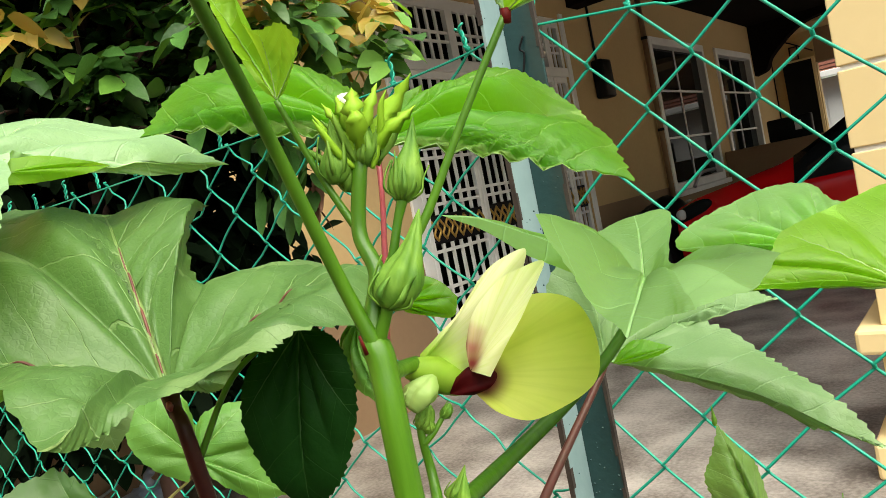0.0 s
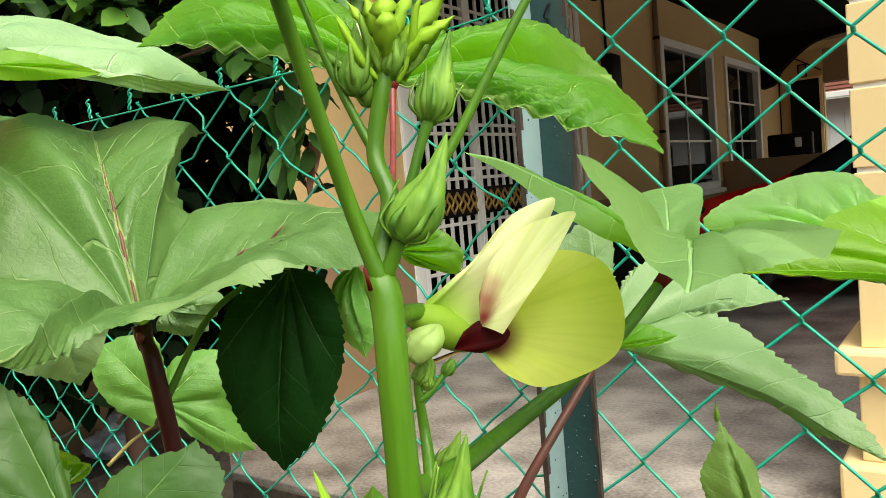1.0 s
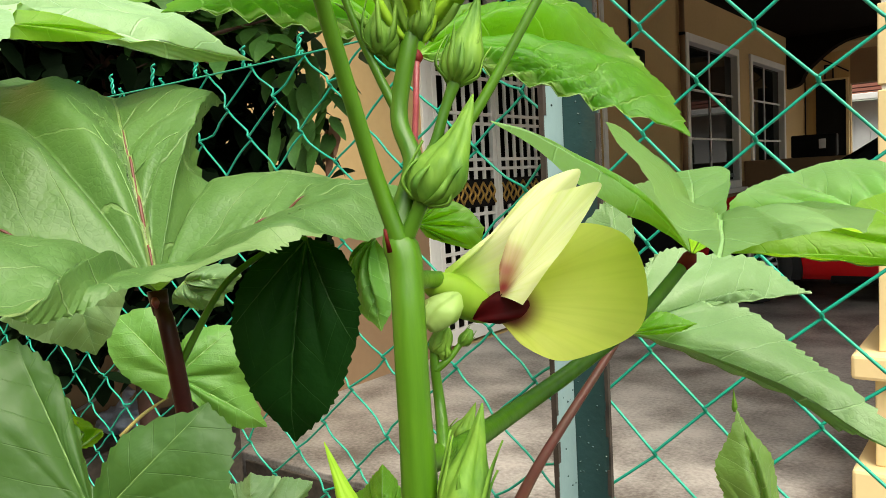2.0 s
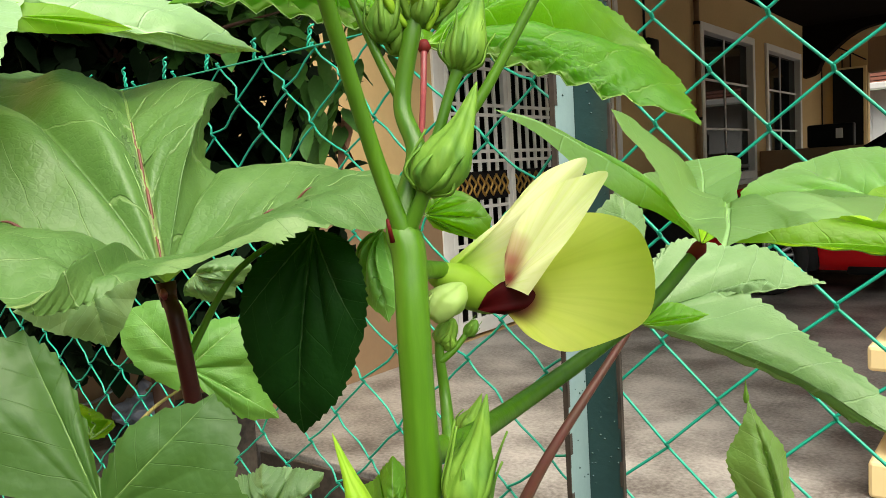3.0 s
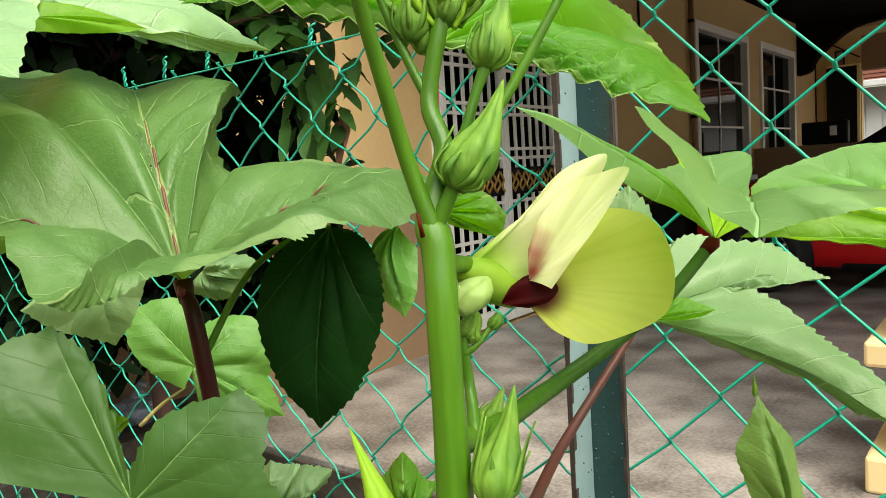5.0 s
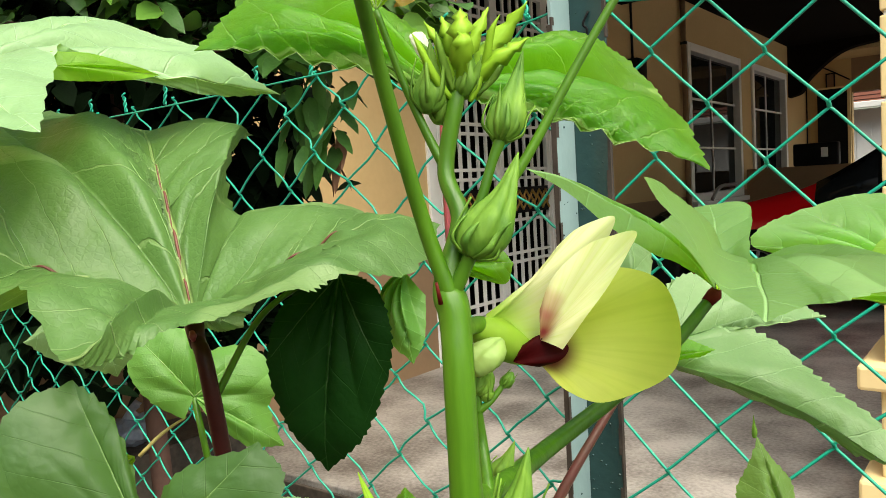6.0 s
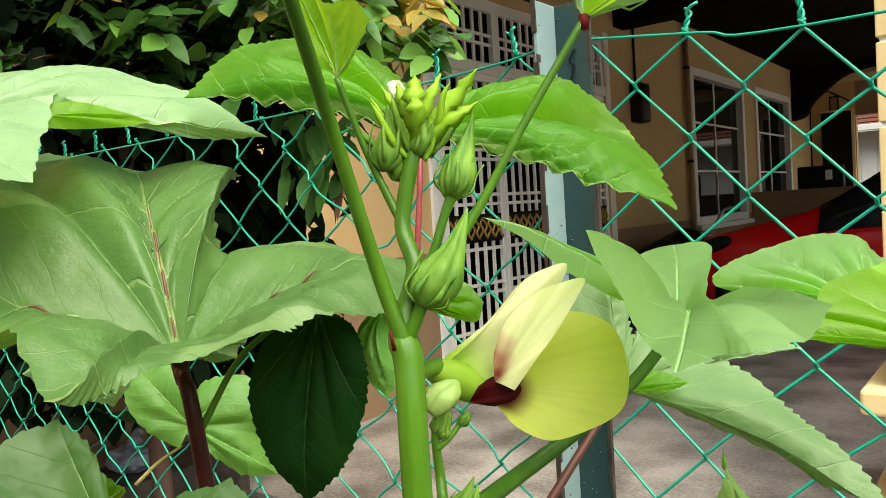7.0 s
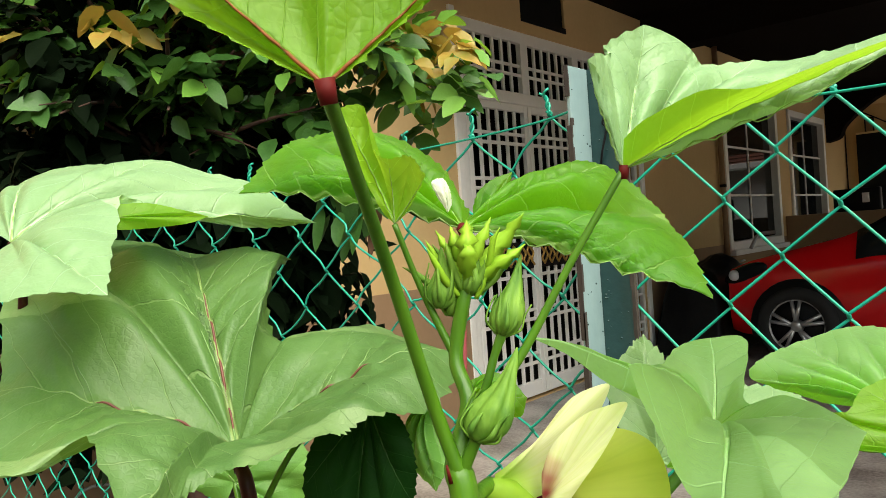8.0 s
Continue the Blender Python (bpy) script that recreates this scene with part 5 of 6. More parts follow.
# veins, and pigment at the petals' base
add_streaks(PETAL, (0.71, 0.79, 0.13))
add_streaks(PETAL_WHITE, (0.86, 0.90, 0.40))
add_blotch(PETAL, Vector((-0.1240, 0.2429, 1.0624)) - ORIGIN[okra], (0.16, 0.008, 0.015), 0.004, 0.0125)
add_blotch(PETAL_WHITE, Vector((-0.1382, 0.2312, 1.0675)) - ORIGIN[okra], (0.50, 0.76, 0.07), 0.006, 0.026)
for spot, colour, fade in (((-0.1183, 0.2376, 1.0808), (0.62, 0.26, 0.24), 0.005), ((-0.1199, 0.2357, 1.0761), (0.50, 0.11, 0.14), 0.0062), ((-0.1212, 0.2353, 1.0708), (0.36, 0.03, 0.06), 0.0062)):
    add_blotch(PETAL_WHITE, Vector(spot) - ORIGIN[okra], colour, 0.0002, fade)
bud(okra, (-0.1327, 0.2133, 1.0620), (-0.1275, 0.2226, 1.0700), 0.0108, CALYX, 41, bracts=2, bract_length=0.5, ridges=3, round_tip=True)
bud(okra, (-0.1376, 0.2220, 1.0523), (-0.1344, 0.2254, 1.0594), 0.007, BUD, 42, bracts=4, ridges=8, round_tip=True)
# lower buds and pods
stalk(okra, [(-0.1285, 0.2127, 1.0245), (-0.1359, 0.2212, 1.0358), (-0.1372, 0.2214, 1.0480), (-0.1375, 0.2220, 1.0535)], (0.0021, 0.0017, 0.0014, 0.0014), STEM)
stalk(okra, [(-0.1371, 0.2212, 1.0470), (-0.1340, 0.2240, 1.0500), (-0.1316, 0.2277, 1.0545)], (0.0013, 0.0010, 0.0009), STEM, "pedicel")
bud(okra, (-0.1318, 0.2275, 1.0540), (-0.1292, 0.2300, 1.0582), 0.0042, BUD, 51, bracts=6, bract_length=1.1, round_tip=True)
bud(okra, (-0.1352, 0.2232, 1.0500), (-0.1350, 0.2236, 1.0556), 0.0046, BUD, 52, bracts=5, bract_length=1.0, round_tip=True)
bud(okra, (-0.1150, 0.1990, 1.0142), (-0.1111, 0.2073, 1.0444), 0.0145, BUD, 43, bracts=7, bract_length=0.7)
bud(okra, (-0.2032, 0.2544, 0.9590), (-0.2378, 0.2689, 0.9939), 0.012, BUD_FRESH, 44, bracts=0, ridges=5)
bud(okra, (-0.1405, 0.2348, 1.0205), (-0.1360, 0.2398, 1.0324), 0.008, BUD, 45, bracts=5)
# thick stalk to the folded leaf on the open side
JR = Vector((-0.103, 0.346, 1.068))
stalk(okra, [(-0.1283, 0.2005, 1.0270), (-0.1338, 0.2274, 1.0222), (-0.1379, 0.2650, 1.0223), (-0.1283, 0.2968, 1.0326), (-0.1155, 0.3239, 1.0473), JR], (0.0042, 0.0036, 0.0033, 0.003, 0.0026, 0.0024), STEM)
part("joint", tube([JR + Vector((-0.0024, -0.0050, -0.0040)), JR + Vector((-0.0004, -0.0012, -0.0010)), JR + Vector((0.0004, -0.0012, 0.0012))], (0.0025, 0.0031, 0.0020), 14), RED_SPOT, okra, "dark red joint")
rim_leaf(okra, JR, [(-0.1075, 0.3288, 1.0760), (-0.1157, 0.2955, 1.0940), (-0.1372, 0.2569, 1.1215), (-0.1241, 0.2898, 1.1104), (-0.1195, 0.3249, 1.0974), (-0.1336, 0.3841, 1.0991), (-0.1205, 0.3947, 1.1017), (-0.1032, 0.3952, 1.0996), (-0.0884, 0.3471, 1.0829),
         (-0.0675, 0.3362, 1.0890), Vector((-0.031, 0.292, 1.088)), Vector((-0.0253, 0.2286, 1.0885)), Vector((-0.0309, 0.2025, 1.0885)), Vector((-0.0385, 0.205, 1.087)), Vector((-0.0443, 0.1940, 1.0856)), Vector((-0.0573, 0.2074, 1.0890)), Vector((-0.0693, 0.2150, 1.1030)), Vector((-0.0877, 0.2397, 1.1166)), (-0.0944, 0.2758, 1.1089), (-0.1063, 0.3288, 1.0974)],
         ribs=(2, 6, 10, 14, 17), sharp=(2, 10, 14, 17), mat=LEAF_GREY, teeth=3, tooth=0.012, arch=0.006, quilt=0.0015, wave=0.002, seed=9, rib=0.0003, crumple=0.001)
rim_leaf(okra, (-0.0050, 0.3705, 1.0573), [(-0.0320, 0.3530, 1.0648), (-0.0506, 0.3414, 1.0676), (-0.0691, 0.3349, 1.0690), (-0.0887, 0.3299, 1.0701), (-0.0698, 0.3458, 1.0785), (-0.0507, 0.3506, 1.0797), (-0.0463, 0.3652, 1.0867), (-0.0311, 0.3928, 1.0910), (-0.0038, 0.4272, 1.0942), (0.0202, 0.4037, 1.0634)], ribs=(3, 6, 8), sharp=(3,), mat=LEAF_LIT, tooth=0.012, arch=0.002, quilt=0.003, wave=0.002, seed=10)
rim_leaf(okra, (-0.0395, 0.4085, 1.0660), [(-0.0719, 0.4030, 1.0705), (-0.1009, 0.3947, 1.0827), (-0.0965, 0.4033, 1.0925), (-0.0847, 0.4182, 1.0979), (-0.0659, 0.4374, 1.1035), (-0.0506, 0.4487, 1.0990), (-0.0399, 0.4556, 1.0872), (-0.0155, 0.4675, 1.0819), (-0.0107, 0.4558, 1.0622)], ribs=(1, 3, 5, 7), mat=LEAF_GREY, tooth=0.022, arch=0.003, quilt=0.005, wave=0.003, seed=11)
# leaf behind the stalk, hanging both ways from a red stalk
J3 = Vector((-0.2448, 0.3573, 1.1666))
stalk(okra, [(-0.1309, 0.2040, 1.0690), (-0.1439, 0.2208, 1.0806), (-0.1784, 0.2668, 1.1020), (-0.2288, 0.3340, 1.1361), J3], (0.0014, 0.0012, 0.0014, 0.0015, 0.0018), JOINT_PINK)
part("joint", tube([J3 + Vector((0.002, -0.003, -0.004)), J3 + Vector((0.0008, -0.0012, -0.001)), J3 + Vector((0, 0, 0.002))], (0.0020, 0.0036, 0.0022), 14), RED_SPOT, okra, "dark red joint")
rim_leaf(okra, J3, [(-0.2576, 0.3483, 1.1735), (-0.2825, 0.3349, 1.1897), (-0.3262, 0.3050, 1.2019), Vector((-0.347, 0.281, 1.198)), (-0.3424, 0.3073, 1.2186), (-0.3303, 0.3311, 1.2311), (-0.3143, 0.3567, 1.2343), (-0.2826, 0.3841, 1.2061), (-0.2535, 0.3790, 1.1760), (-0.2505, 0.4050, 1.1850),
         (-0.2316, 0.4358, 1.2005), (-0.2042, 0.4571, 1.2001), (-0.1827, 0.4650, 1.1816), (-0.1610, 0.4651, 1.1505), Vector((-0.134, 0.432, 1.116)), (-0.1673, 0.4326, 1.1345), (-0.1891, 0.4374, 1.1542), (-0.2139, 0.3983, 1.1690), (-0.2354, 0.3685, 1.1670)],
         ribs=(3, 6, 11, 14), sharp=(3, 8, 14), mat=LEAF_MID, teeth=6, tooth=0.040, arch=0.003, quilt=0.012, seed=12, rib=0.0008, side_veins=5, crumple=0.005)
rim_leaf(okra, (-0.2522, 0.3775, 1.1702), [(-0.2528, 0.3780, 1.1770), (-0.2502, 0.3814, 1.1876), (-0.2468, 0.3913, 1.1948), (-0.2410, 0.4027, 1.1985), (-0.2426, 0.4000, 1.1876), (-0.2462, 0.3894, 1.1763)], ribs=(3,), sharp=(3,), mat=LEAF_MID, arch=0.002, quilt=0.003, wave=0.003, seed=17, teeth=3, rib=0.0005, tooth=0.04)
rim_leaf(okra, (-0.2358, 0.3336, 1.1746), [(-0.2397, 0.3316, 1.1828), (-0.2427, 0.3305, 1.1923), (-0.2392, 0.3360, 1.1939), (-0.2362, 0.3375, 1.1874), (-0.2352, 0.3372, 1.1793)], ribs=(2,), mat=PALE_FOLD, arch=0.001, quilt=0.001, wave=0.002, seed=18, rib=0.0003, label="whitish leaf fold", name="leaf_fold")
# pale low leaf on a red stalk
J5 = Vector((-0.1951, 0.4832, 1.0048))
stalk(okra, [(-0.1780, 0.3105, 0.9458), (-0.1984, 0.3849, 0.9550), (-0.1961, 0.4685, 0.9956), J5], (0.0030, 0.0028, 0.0024, 0.0022), STEM_PINK)
rim_leaf(okra, J5, [(-0.2030, 0.4656, 1.0146), (-0.2216, 0.4691, 1.0549), (-0.2127, 0.4921, 1.0807), (-0.2061, 0.4980, 1.0864), (-0.1968, 0.5091, 1.0670), (-0.1972, 0.5064, 1.0490), (-0.1913, 0.5026, 1.0335), (-0.1913, 0.5166, 1.0425), (-0.1843, 0.5357, 1.0498), (-0.1657, 0.5494, 1.0439), (-0.1392, 0.5758, 1.0395), (-0.1222, 0.5847, 1.0252),
         Vector((-0.110, 0.593, 1.016)), (-0.1270, 0.5701, 1.0205), (-0.1423, 0.5456, 1.0215), (-0.1630, 0.5163, 1.0175), (-0.1514, 0.5129, 1.0200), (-0.1289, 0.5168, 1.0142), (-0.0995, 0.5058, 0.9983), (-0.0822, 0.4987, 0.9875), (-0.0570, 0.4907, 0.9705), (-0.0416, 0.4809, 0.9501), (-0.0553, 0.4778, 0.9592), (-0.0788, 0.4793, 0.9648),
         (-0.0975, 0.4854, 0.9767), (-0.1213, 0.4876, 0.9889), (-0.1503, 0.4917, 0.9974), (-0.1754, 0.4917, 1.0017)], ribs=(3, 12, 21), sharp=(3, 6, 12, 15, 21), mat=LEAF_PALE, arch=0.004, quilt=0.005, wave=0.003, seed=13, teeth=4, tooth=0.045, side_veins=5, rib=0.0005)
rim_leaf(okra, (-0.1825, 0.4670, 1.0071), [(-0.1780, 0.4700, 1.0140), (-0.1713, 0.4745, 1.0190), (-0.1640, 0.4770, 1.0192), (-0.1581, 0.4794, 1.0165), (-0.1487, 0.4819, 1.0125), (-0.1563, 0.4780, 1.0085), (-0.1660, 0.4740, 1.0068), (-0.1737, 0.4708, 1.0060)], ribs=(4,), sharp=(4,), mat=LEAF_MID, arch=0.002, quilt=0.002, wave=0.001, seed=16, teeth=3, tooth=0.04, rib=0.0004)
# small dark leaf by the flower, and one low on the stalk
rim_leaf(okra, (-0.2085, 0.3048, 1.0846), [(-0.2073, 0.3067, 1.0910), (-0.1987, 0.3138, 1.0944), (-0.1910, 0.3192, 1.0897), (-0.1855, 0.3223, 1.0813), (-0.1879, 0.3193, 1.0726), (-0.1966, 0.3129, 1.0750), (-0.2052, 0.3067, 1.0788)],
         ribs=(1, 3, 5), sharp=(3,), mat=LEAF_MID, arch=0.003, quilt=0.003, seed=14, rib=0.0005, tooth=0.02)
rim_leaf(okra, (-0.2327, 0.3043, 1.0786), [(-0.2407, 0.2976, 1.0750), (-0.2436, 0.2939, 1.0639), (-0.2355, 0.2920, 1.0493), (-0.2188, 0.2910, 1.0394), (-0.2151, 0.2952, 1.0497), (-0.2186, 0.3013, 1.0684)],
         ribs=(1, 3), sharp=(3,), mat=LEAF_SPRING, arch=0.003, quilt=0.005, seed=15, rib=0.0006, tooth=0.03)

# second okra with the broad grey-green leaf on a dark red stalk
okra_b = thing("okra_plant", (-0.30, 0.26, SOIL_Z), "okra plant with dark red stalks and broad grey-green leaves", "plant", "okra plants by the fence")
J1 = Vector((-0.309, 0.241, 1.060))
stalk(okra_b, [(-0.24, 0.29, SOIL_Z), (-0.262, 0.272, 0.5), (-0.2956, 0.2432, 0.9855), J1], (0.009, 0.007, 0.0040, 0.0034), STEM_RED, "stem", "dark red stalk", 16)
part("joint", tube([J1 + Vector((0.0012, 0.0004, -0.010)), J1 + Vector((0.0006, 0.0002, -0.005)), J1 + Vector((0, 0, 0.001))], (0.0034, 0.0040, 0.0046), 18), STEM_RED, okra_b, "dark red joint")
part("joint", tube([J1 + Vector((0.0030, -0.0030, -0.0065)), J1 + Vector((0.0032, -0.0034, -0.0040)), J1 + Vector((0.0022, -0.0030, -0.0018))], (0.0008, 0.0019, 0.0012), 12), JOINT_PINK, okra_b, "pink spot of the joint")
rim_leaf(okra_b, J1, [(-0.2489, 0.1986, 1.0776), (-0.2503, 0.1821, 1.0766), (-0.2480, 0.1640, 1.0711), (-0.2384, 0.1460, 1.0703), (-0.2996, 0.1604, 1.0868), (-0.3162, 0.1244, 1.0762), (-0.3825, 0.1586, 1.0993), (-0.4644, 0.2041, 1.1554),
         (-0.4786, 0.2586, 1.1699), (-0.4366, 0.3012, 1.1676), (-0.3680, 0.3307, 1.1603), (-0.3519, 0.2982, 1.1254), (-0.3363, 0.2998, 1.1053), (-0.3400, 0.3205, 1.1125), (-0.3020, 0.3560, 1.1075), (-0.2330, 0.3330, 1.1000), (-0.2162, 0.2921, 1.0816),
         (-0.2227, 0.2490, 1.0829), (-0.2239, 0.2348, 1.0787), (-0.2368, 0.2131, 1.0770), (-0.2490, 0.1973, 1.0779)], ribs=(3, 6, 9, 15), sharp=(3, 4, 5, 10, 15, 18), mat=LEAF_RED, vein=VEIN_SOFT, teeth=4, tooth=0.035, arch=0.012, quilt=0.010, wave=0.007, rib=0.0007, seed=21, crumple=0.0030,
         flush=((9, ((0.02, 0.60),)), (6, ((0.08, 0.30), (0.42, 0.60))), (15, ((0.36, 0.58),))), forks=((9, 0.58, 8.6), (9, 0.58, 10), (9, 0.50, 10.6), (9, 0.35, 11.4), (9, 0.12, 7.7), (6, 0.6, 7), (6, 0.58, 5), (15, 0.52, 14), (15, 0.38, 13.3), (15, 0.4, 17)))
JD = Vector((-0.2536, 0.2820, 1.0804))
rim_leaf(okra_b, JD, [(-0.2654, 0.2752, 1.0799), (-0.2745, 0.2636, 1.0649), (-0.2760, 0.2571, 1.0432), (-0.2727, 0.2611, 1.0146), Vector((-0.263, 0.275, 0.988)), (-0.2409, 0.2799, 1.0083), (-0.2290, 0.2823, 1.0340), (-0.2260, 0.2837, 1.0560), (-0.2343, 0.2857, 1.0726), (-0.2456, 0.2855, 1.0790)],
         ribs=(2, 4, 6), sharp=(4,), mat=LEAF_SHADED, vein=VEIN_DARK, teeth=5, tooth=0.04, arch=0.004, quilt=0.0015, seed=22, rib=0.0006)
stalk(okra_b, [(-0.3010, 0.2425, 1.0250), (-0.2850, 0.2600, 1.0620), (-0.2650, 0.2780, 1.0790), JD], (0.0018, 0.0015, 0.0013, 0.0012), STEM)
J2 = Vector((-0.4034, 0.1777, 1.1751))
rim_leaf(okra_b, J2, [(-0.3425, 0.1317, 1.1428), (-0.3197, 0.1527, 1.1482), (-0.3037, 0.1765, 1.1471), (-0.3314, 0.1950, 1.1705), (-0.3784, 0.2256, 1.1979), (-0.3733, 0.2658, 1.1831), (-0.3637, 0.3107, 1.1763), (-0.3513, 0.3396, 1.1775),
         (-0.3868, 0.3218, 1.2040), (-0.4132, 0.2783, 1.2235), (-0.4474, 0.2512, 1.2196), (-0.4846, 0.2218, 1.2159), (-0.4772, 0.1735, 1.1923)], ribs=(2, 7, 9, 11), sharp=(2, 4, 7), mat=LEAF_MINT, teeth=4, arch=0.006, quilt=0.006, seed=23, tooth=0.03)
rim_leaf(okra_b, (-0.3671, 0.2149, 1.1846), [(-0.3691, 0.2168, 1.1919), (-0.3651, 0.2352, 1.1920), (-0.3597, 0.2540, 1.1869), (-0.3606, 0.2682, 1.1835), (-0.3577, 0.2521, 1.1798), (-0.3644, 0.2288, 1.1782), (-0.3663, 0.2146, 1.1780)], ribs=(3,), sharp=(3,), mat=LEAF_LIT, arch=0.001, quilt=0.001, wave=0.001, rib=0.0004, seed=26, name="leaf_edge", label="curled bright leaf edge", tooth=0.01)
stalk(okra_b, [(-0.24, 0.29, SOIL_Z), (-0.38, 0.18, 0.5), (-0.4456, 0.1618, 1.0120), (-0.4297, 0.1895, 1.1291), J2], (0.008, 0.006, 0.004, 0.0028, 0.0018), STEM_RED)
# near low leaf
rim_leaf(okra_b, (-0.2252, 0.1604, 1.0047), [(-0.2554, 0.1202, 1.0234), (-0.2569, 0.1358, 1.0542), (-0.2552, 0.1569, 1.0594), (-0.2425, 0.1626, 1.0470), (-0.2284, 0.1616, 1.0135), (-0.2187, 0.1689, 1.0310), (-0.1973, 0.1840, 1.0385), (-0.1899, 0.1873, 1.0294), (-0.1884, 0.1838, 1.0133), (-0.1762, 0.1910, 0.9956)],
         ribs=(2, 6), sharp=(2, 4, 6), mat=LEAF_DULL, teeth=4, tooth=0.04, arch=0.002, quilt=0.001, wave=0.004, rib=0.0002, seed=24)

# third okra, farther along the fence
okra_c = thing("okra_plant", (-0.60, 0.50, SOIL_Z), "young okra plant with light green leaves by the fence", "plant", "okra plants by the fence")
JC = Vector((-0.6471, 0.4655, 0.9292))
stalk(okra_c, [(-0.60, 0.50, SOIL_Z), (-0.61, 0.50, 0.5), JC], (0.008, 0.006, 0.003), STEM, "stem")
rim_leaf(okra_c, JC, [(-0.6457, 0.4514, 0.9109), (-0.6642, 0.4273, 0.9341), (-0.6899, 0.4238, 0.9624), (-0.6920, 0.4384, 0.9895), (-0.6645, 0.4730, 0.9931), (-0.6515, 0.4763, 0.9598), (-0.6468, 0.4903, 0.9713), (-0.6203, 0.5173, 0.9706), (-0.5987, 0.5295, 0.9357), (-0.6031, 0.5191, 0.9121), (-0.5888, 0.5226, 0.8731), (-0.6050, 0.4918, 0.8800), (-0.6267, 0.4661, 0.9093)],
         ribs=(3, 7, 10), sharp=(5, 9, 10), mat=LEAF_SPRING, arch=0.008, quilt=0.004, seed=31, rib=0.0012)
JT = Vector((-0.6298, 0.3657, 1.0375))
rim_leaf(okra_c, JT, [(-0.6455, 0.3404, 1.0351), (-0.6547, 0.3175, 1.0116), (-0.6450, 0.3354, 0.9938), (-0.6330, 0.3561, 0.9828), Vector((-0.628, 0.379, 0.972)), (-0.6146, 0.3911, 0.9954), (-0.6121, 0.4038, 1.0285), (-0.6267, 0.3939, 1.0403)],
         ribs=(1, 4, 6), sharp=(1, 4), mat=LEAF_PALE, arch=0.006, quilt=0.003, seed=32, rib=0.001)
leaf(okra_c, (-0.5730, 0.4343, 1.0291), [(-0.5805, 0.4260, 1.0105), (-0.5460, 0.4524, 1.0067), (-0.5347, 0.4643, 1.0307)], LEAF_PALE, VEIN, sinus=0.9, body=0.42, seed=33)
leaf(okra_c, (-0.4184, 0.2534, 0.9658), [(-0.4306, 0.2463, 0.9846), (-0.4167, 0.2516, 0.9908), (-0.3989, 0.2574, 0.9782)], LEAF_YOUNG, VEIN, sinus=0.6, seed=34, arch=0.004)
leaf(okra_c, (-0.4698, 0.4145, 0.8481), [(-0.5014, 0.3931, 0.8726), (-0.4772, 0.4137, 0.8858), (-0.4388, 0.4423, 0.8761)], LEAF_PALE, VEIN, sinus=0.8, seed=35)
leaf(okra_c, (-0.3270, 0.4031, 0.8850), [(-0.3460, 0.3904, 0.9011), (-0.3303, 0.4053, 0.9216), (-0.3127, 0.4165, 0.9019)], LEAF_FRESH, VEIN, sinus=0.8, seed=36)

straw = thing("dry_straw", (-0.55, 0.5, 0.8), "dry yellow straw caught in the fence", "straw")
part("stalk", tube(smooth_path([(-0.6878, 0.4269, 0.8761), (-0.6754, 0.4454, 0.8948), (-0.6614, 0.4644, 0.9083)], 4), (0.0022, 0.002, 0.0012), 6), DRY_STRAW, straw)

# young shoot
shoot = thing("okra_seedling", (-0.10, 0.44, SOIL_Z), "young pointed okra shoot by the fence", "plant")
JS = Vector((-0.1013, 0.4421, 0.9112))
stalk(shoot, [(-0.10, 0.44, SOIL_Z), (-0.098, 0.44, 0.5), JS], (0.005, 0.004, 0.002), STEM, "stem")
rim_leaf(shoot, JS, [(-0.1132, 0.4311, 0.9175), (-0.1187, 0.4281, 0.9367), (-0.1222, 0.4272, 0.9505), (-0.1194, 0.4335, 0.9628), (-0.1161, 0.4405, 0.9774), (-0.1086, 0.4423, 0.9661), (-0.1007, 0.4446, 0.9561), (-0.0967, 0.4448, 0.9432), (-0.0936, 0.4458, 0.9234)], ribs=(4,), sharp=(4,), mat=LEAF_SHOOT, seed=41, arch=0.004, quilt=0.005, wave=0.003, tooth=0.035, rib=0.0006)

bud(shoot, (-0.1161, 0.4405, 0.9764), (-0.1165, 0.4415, 0.9885), 0.0030, BUD, 47, bracts=0)

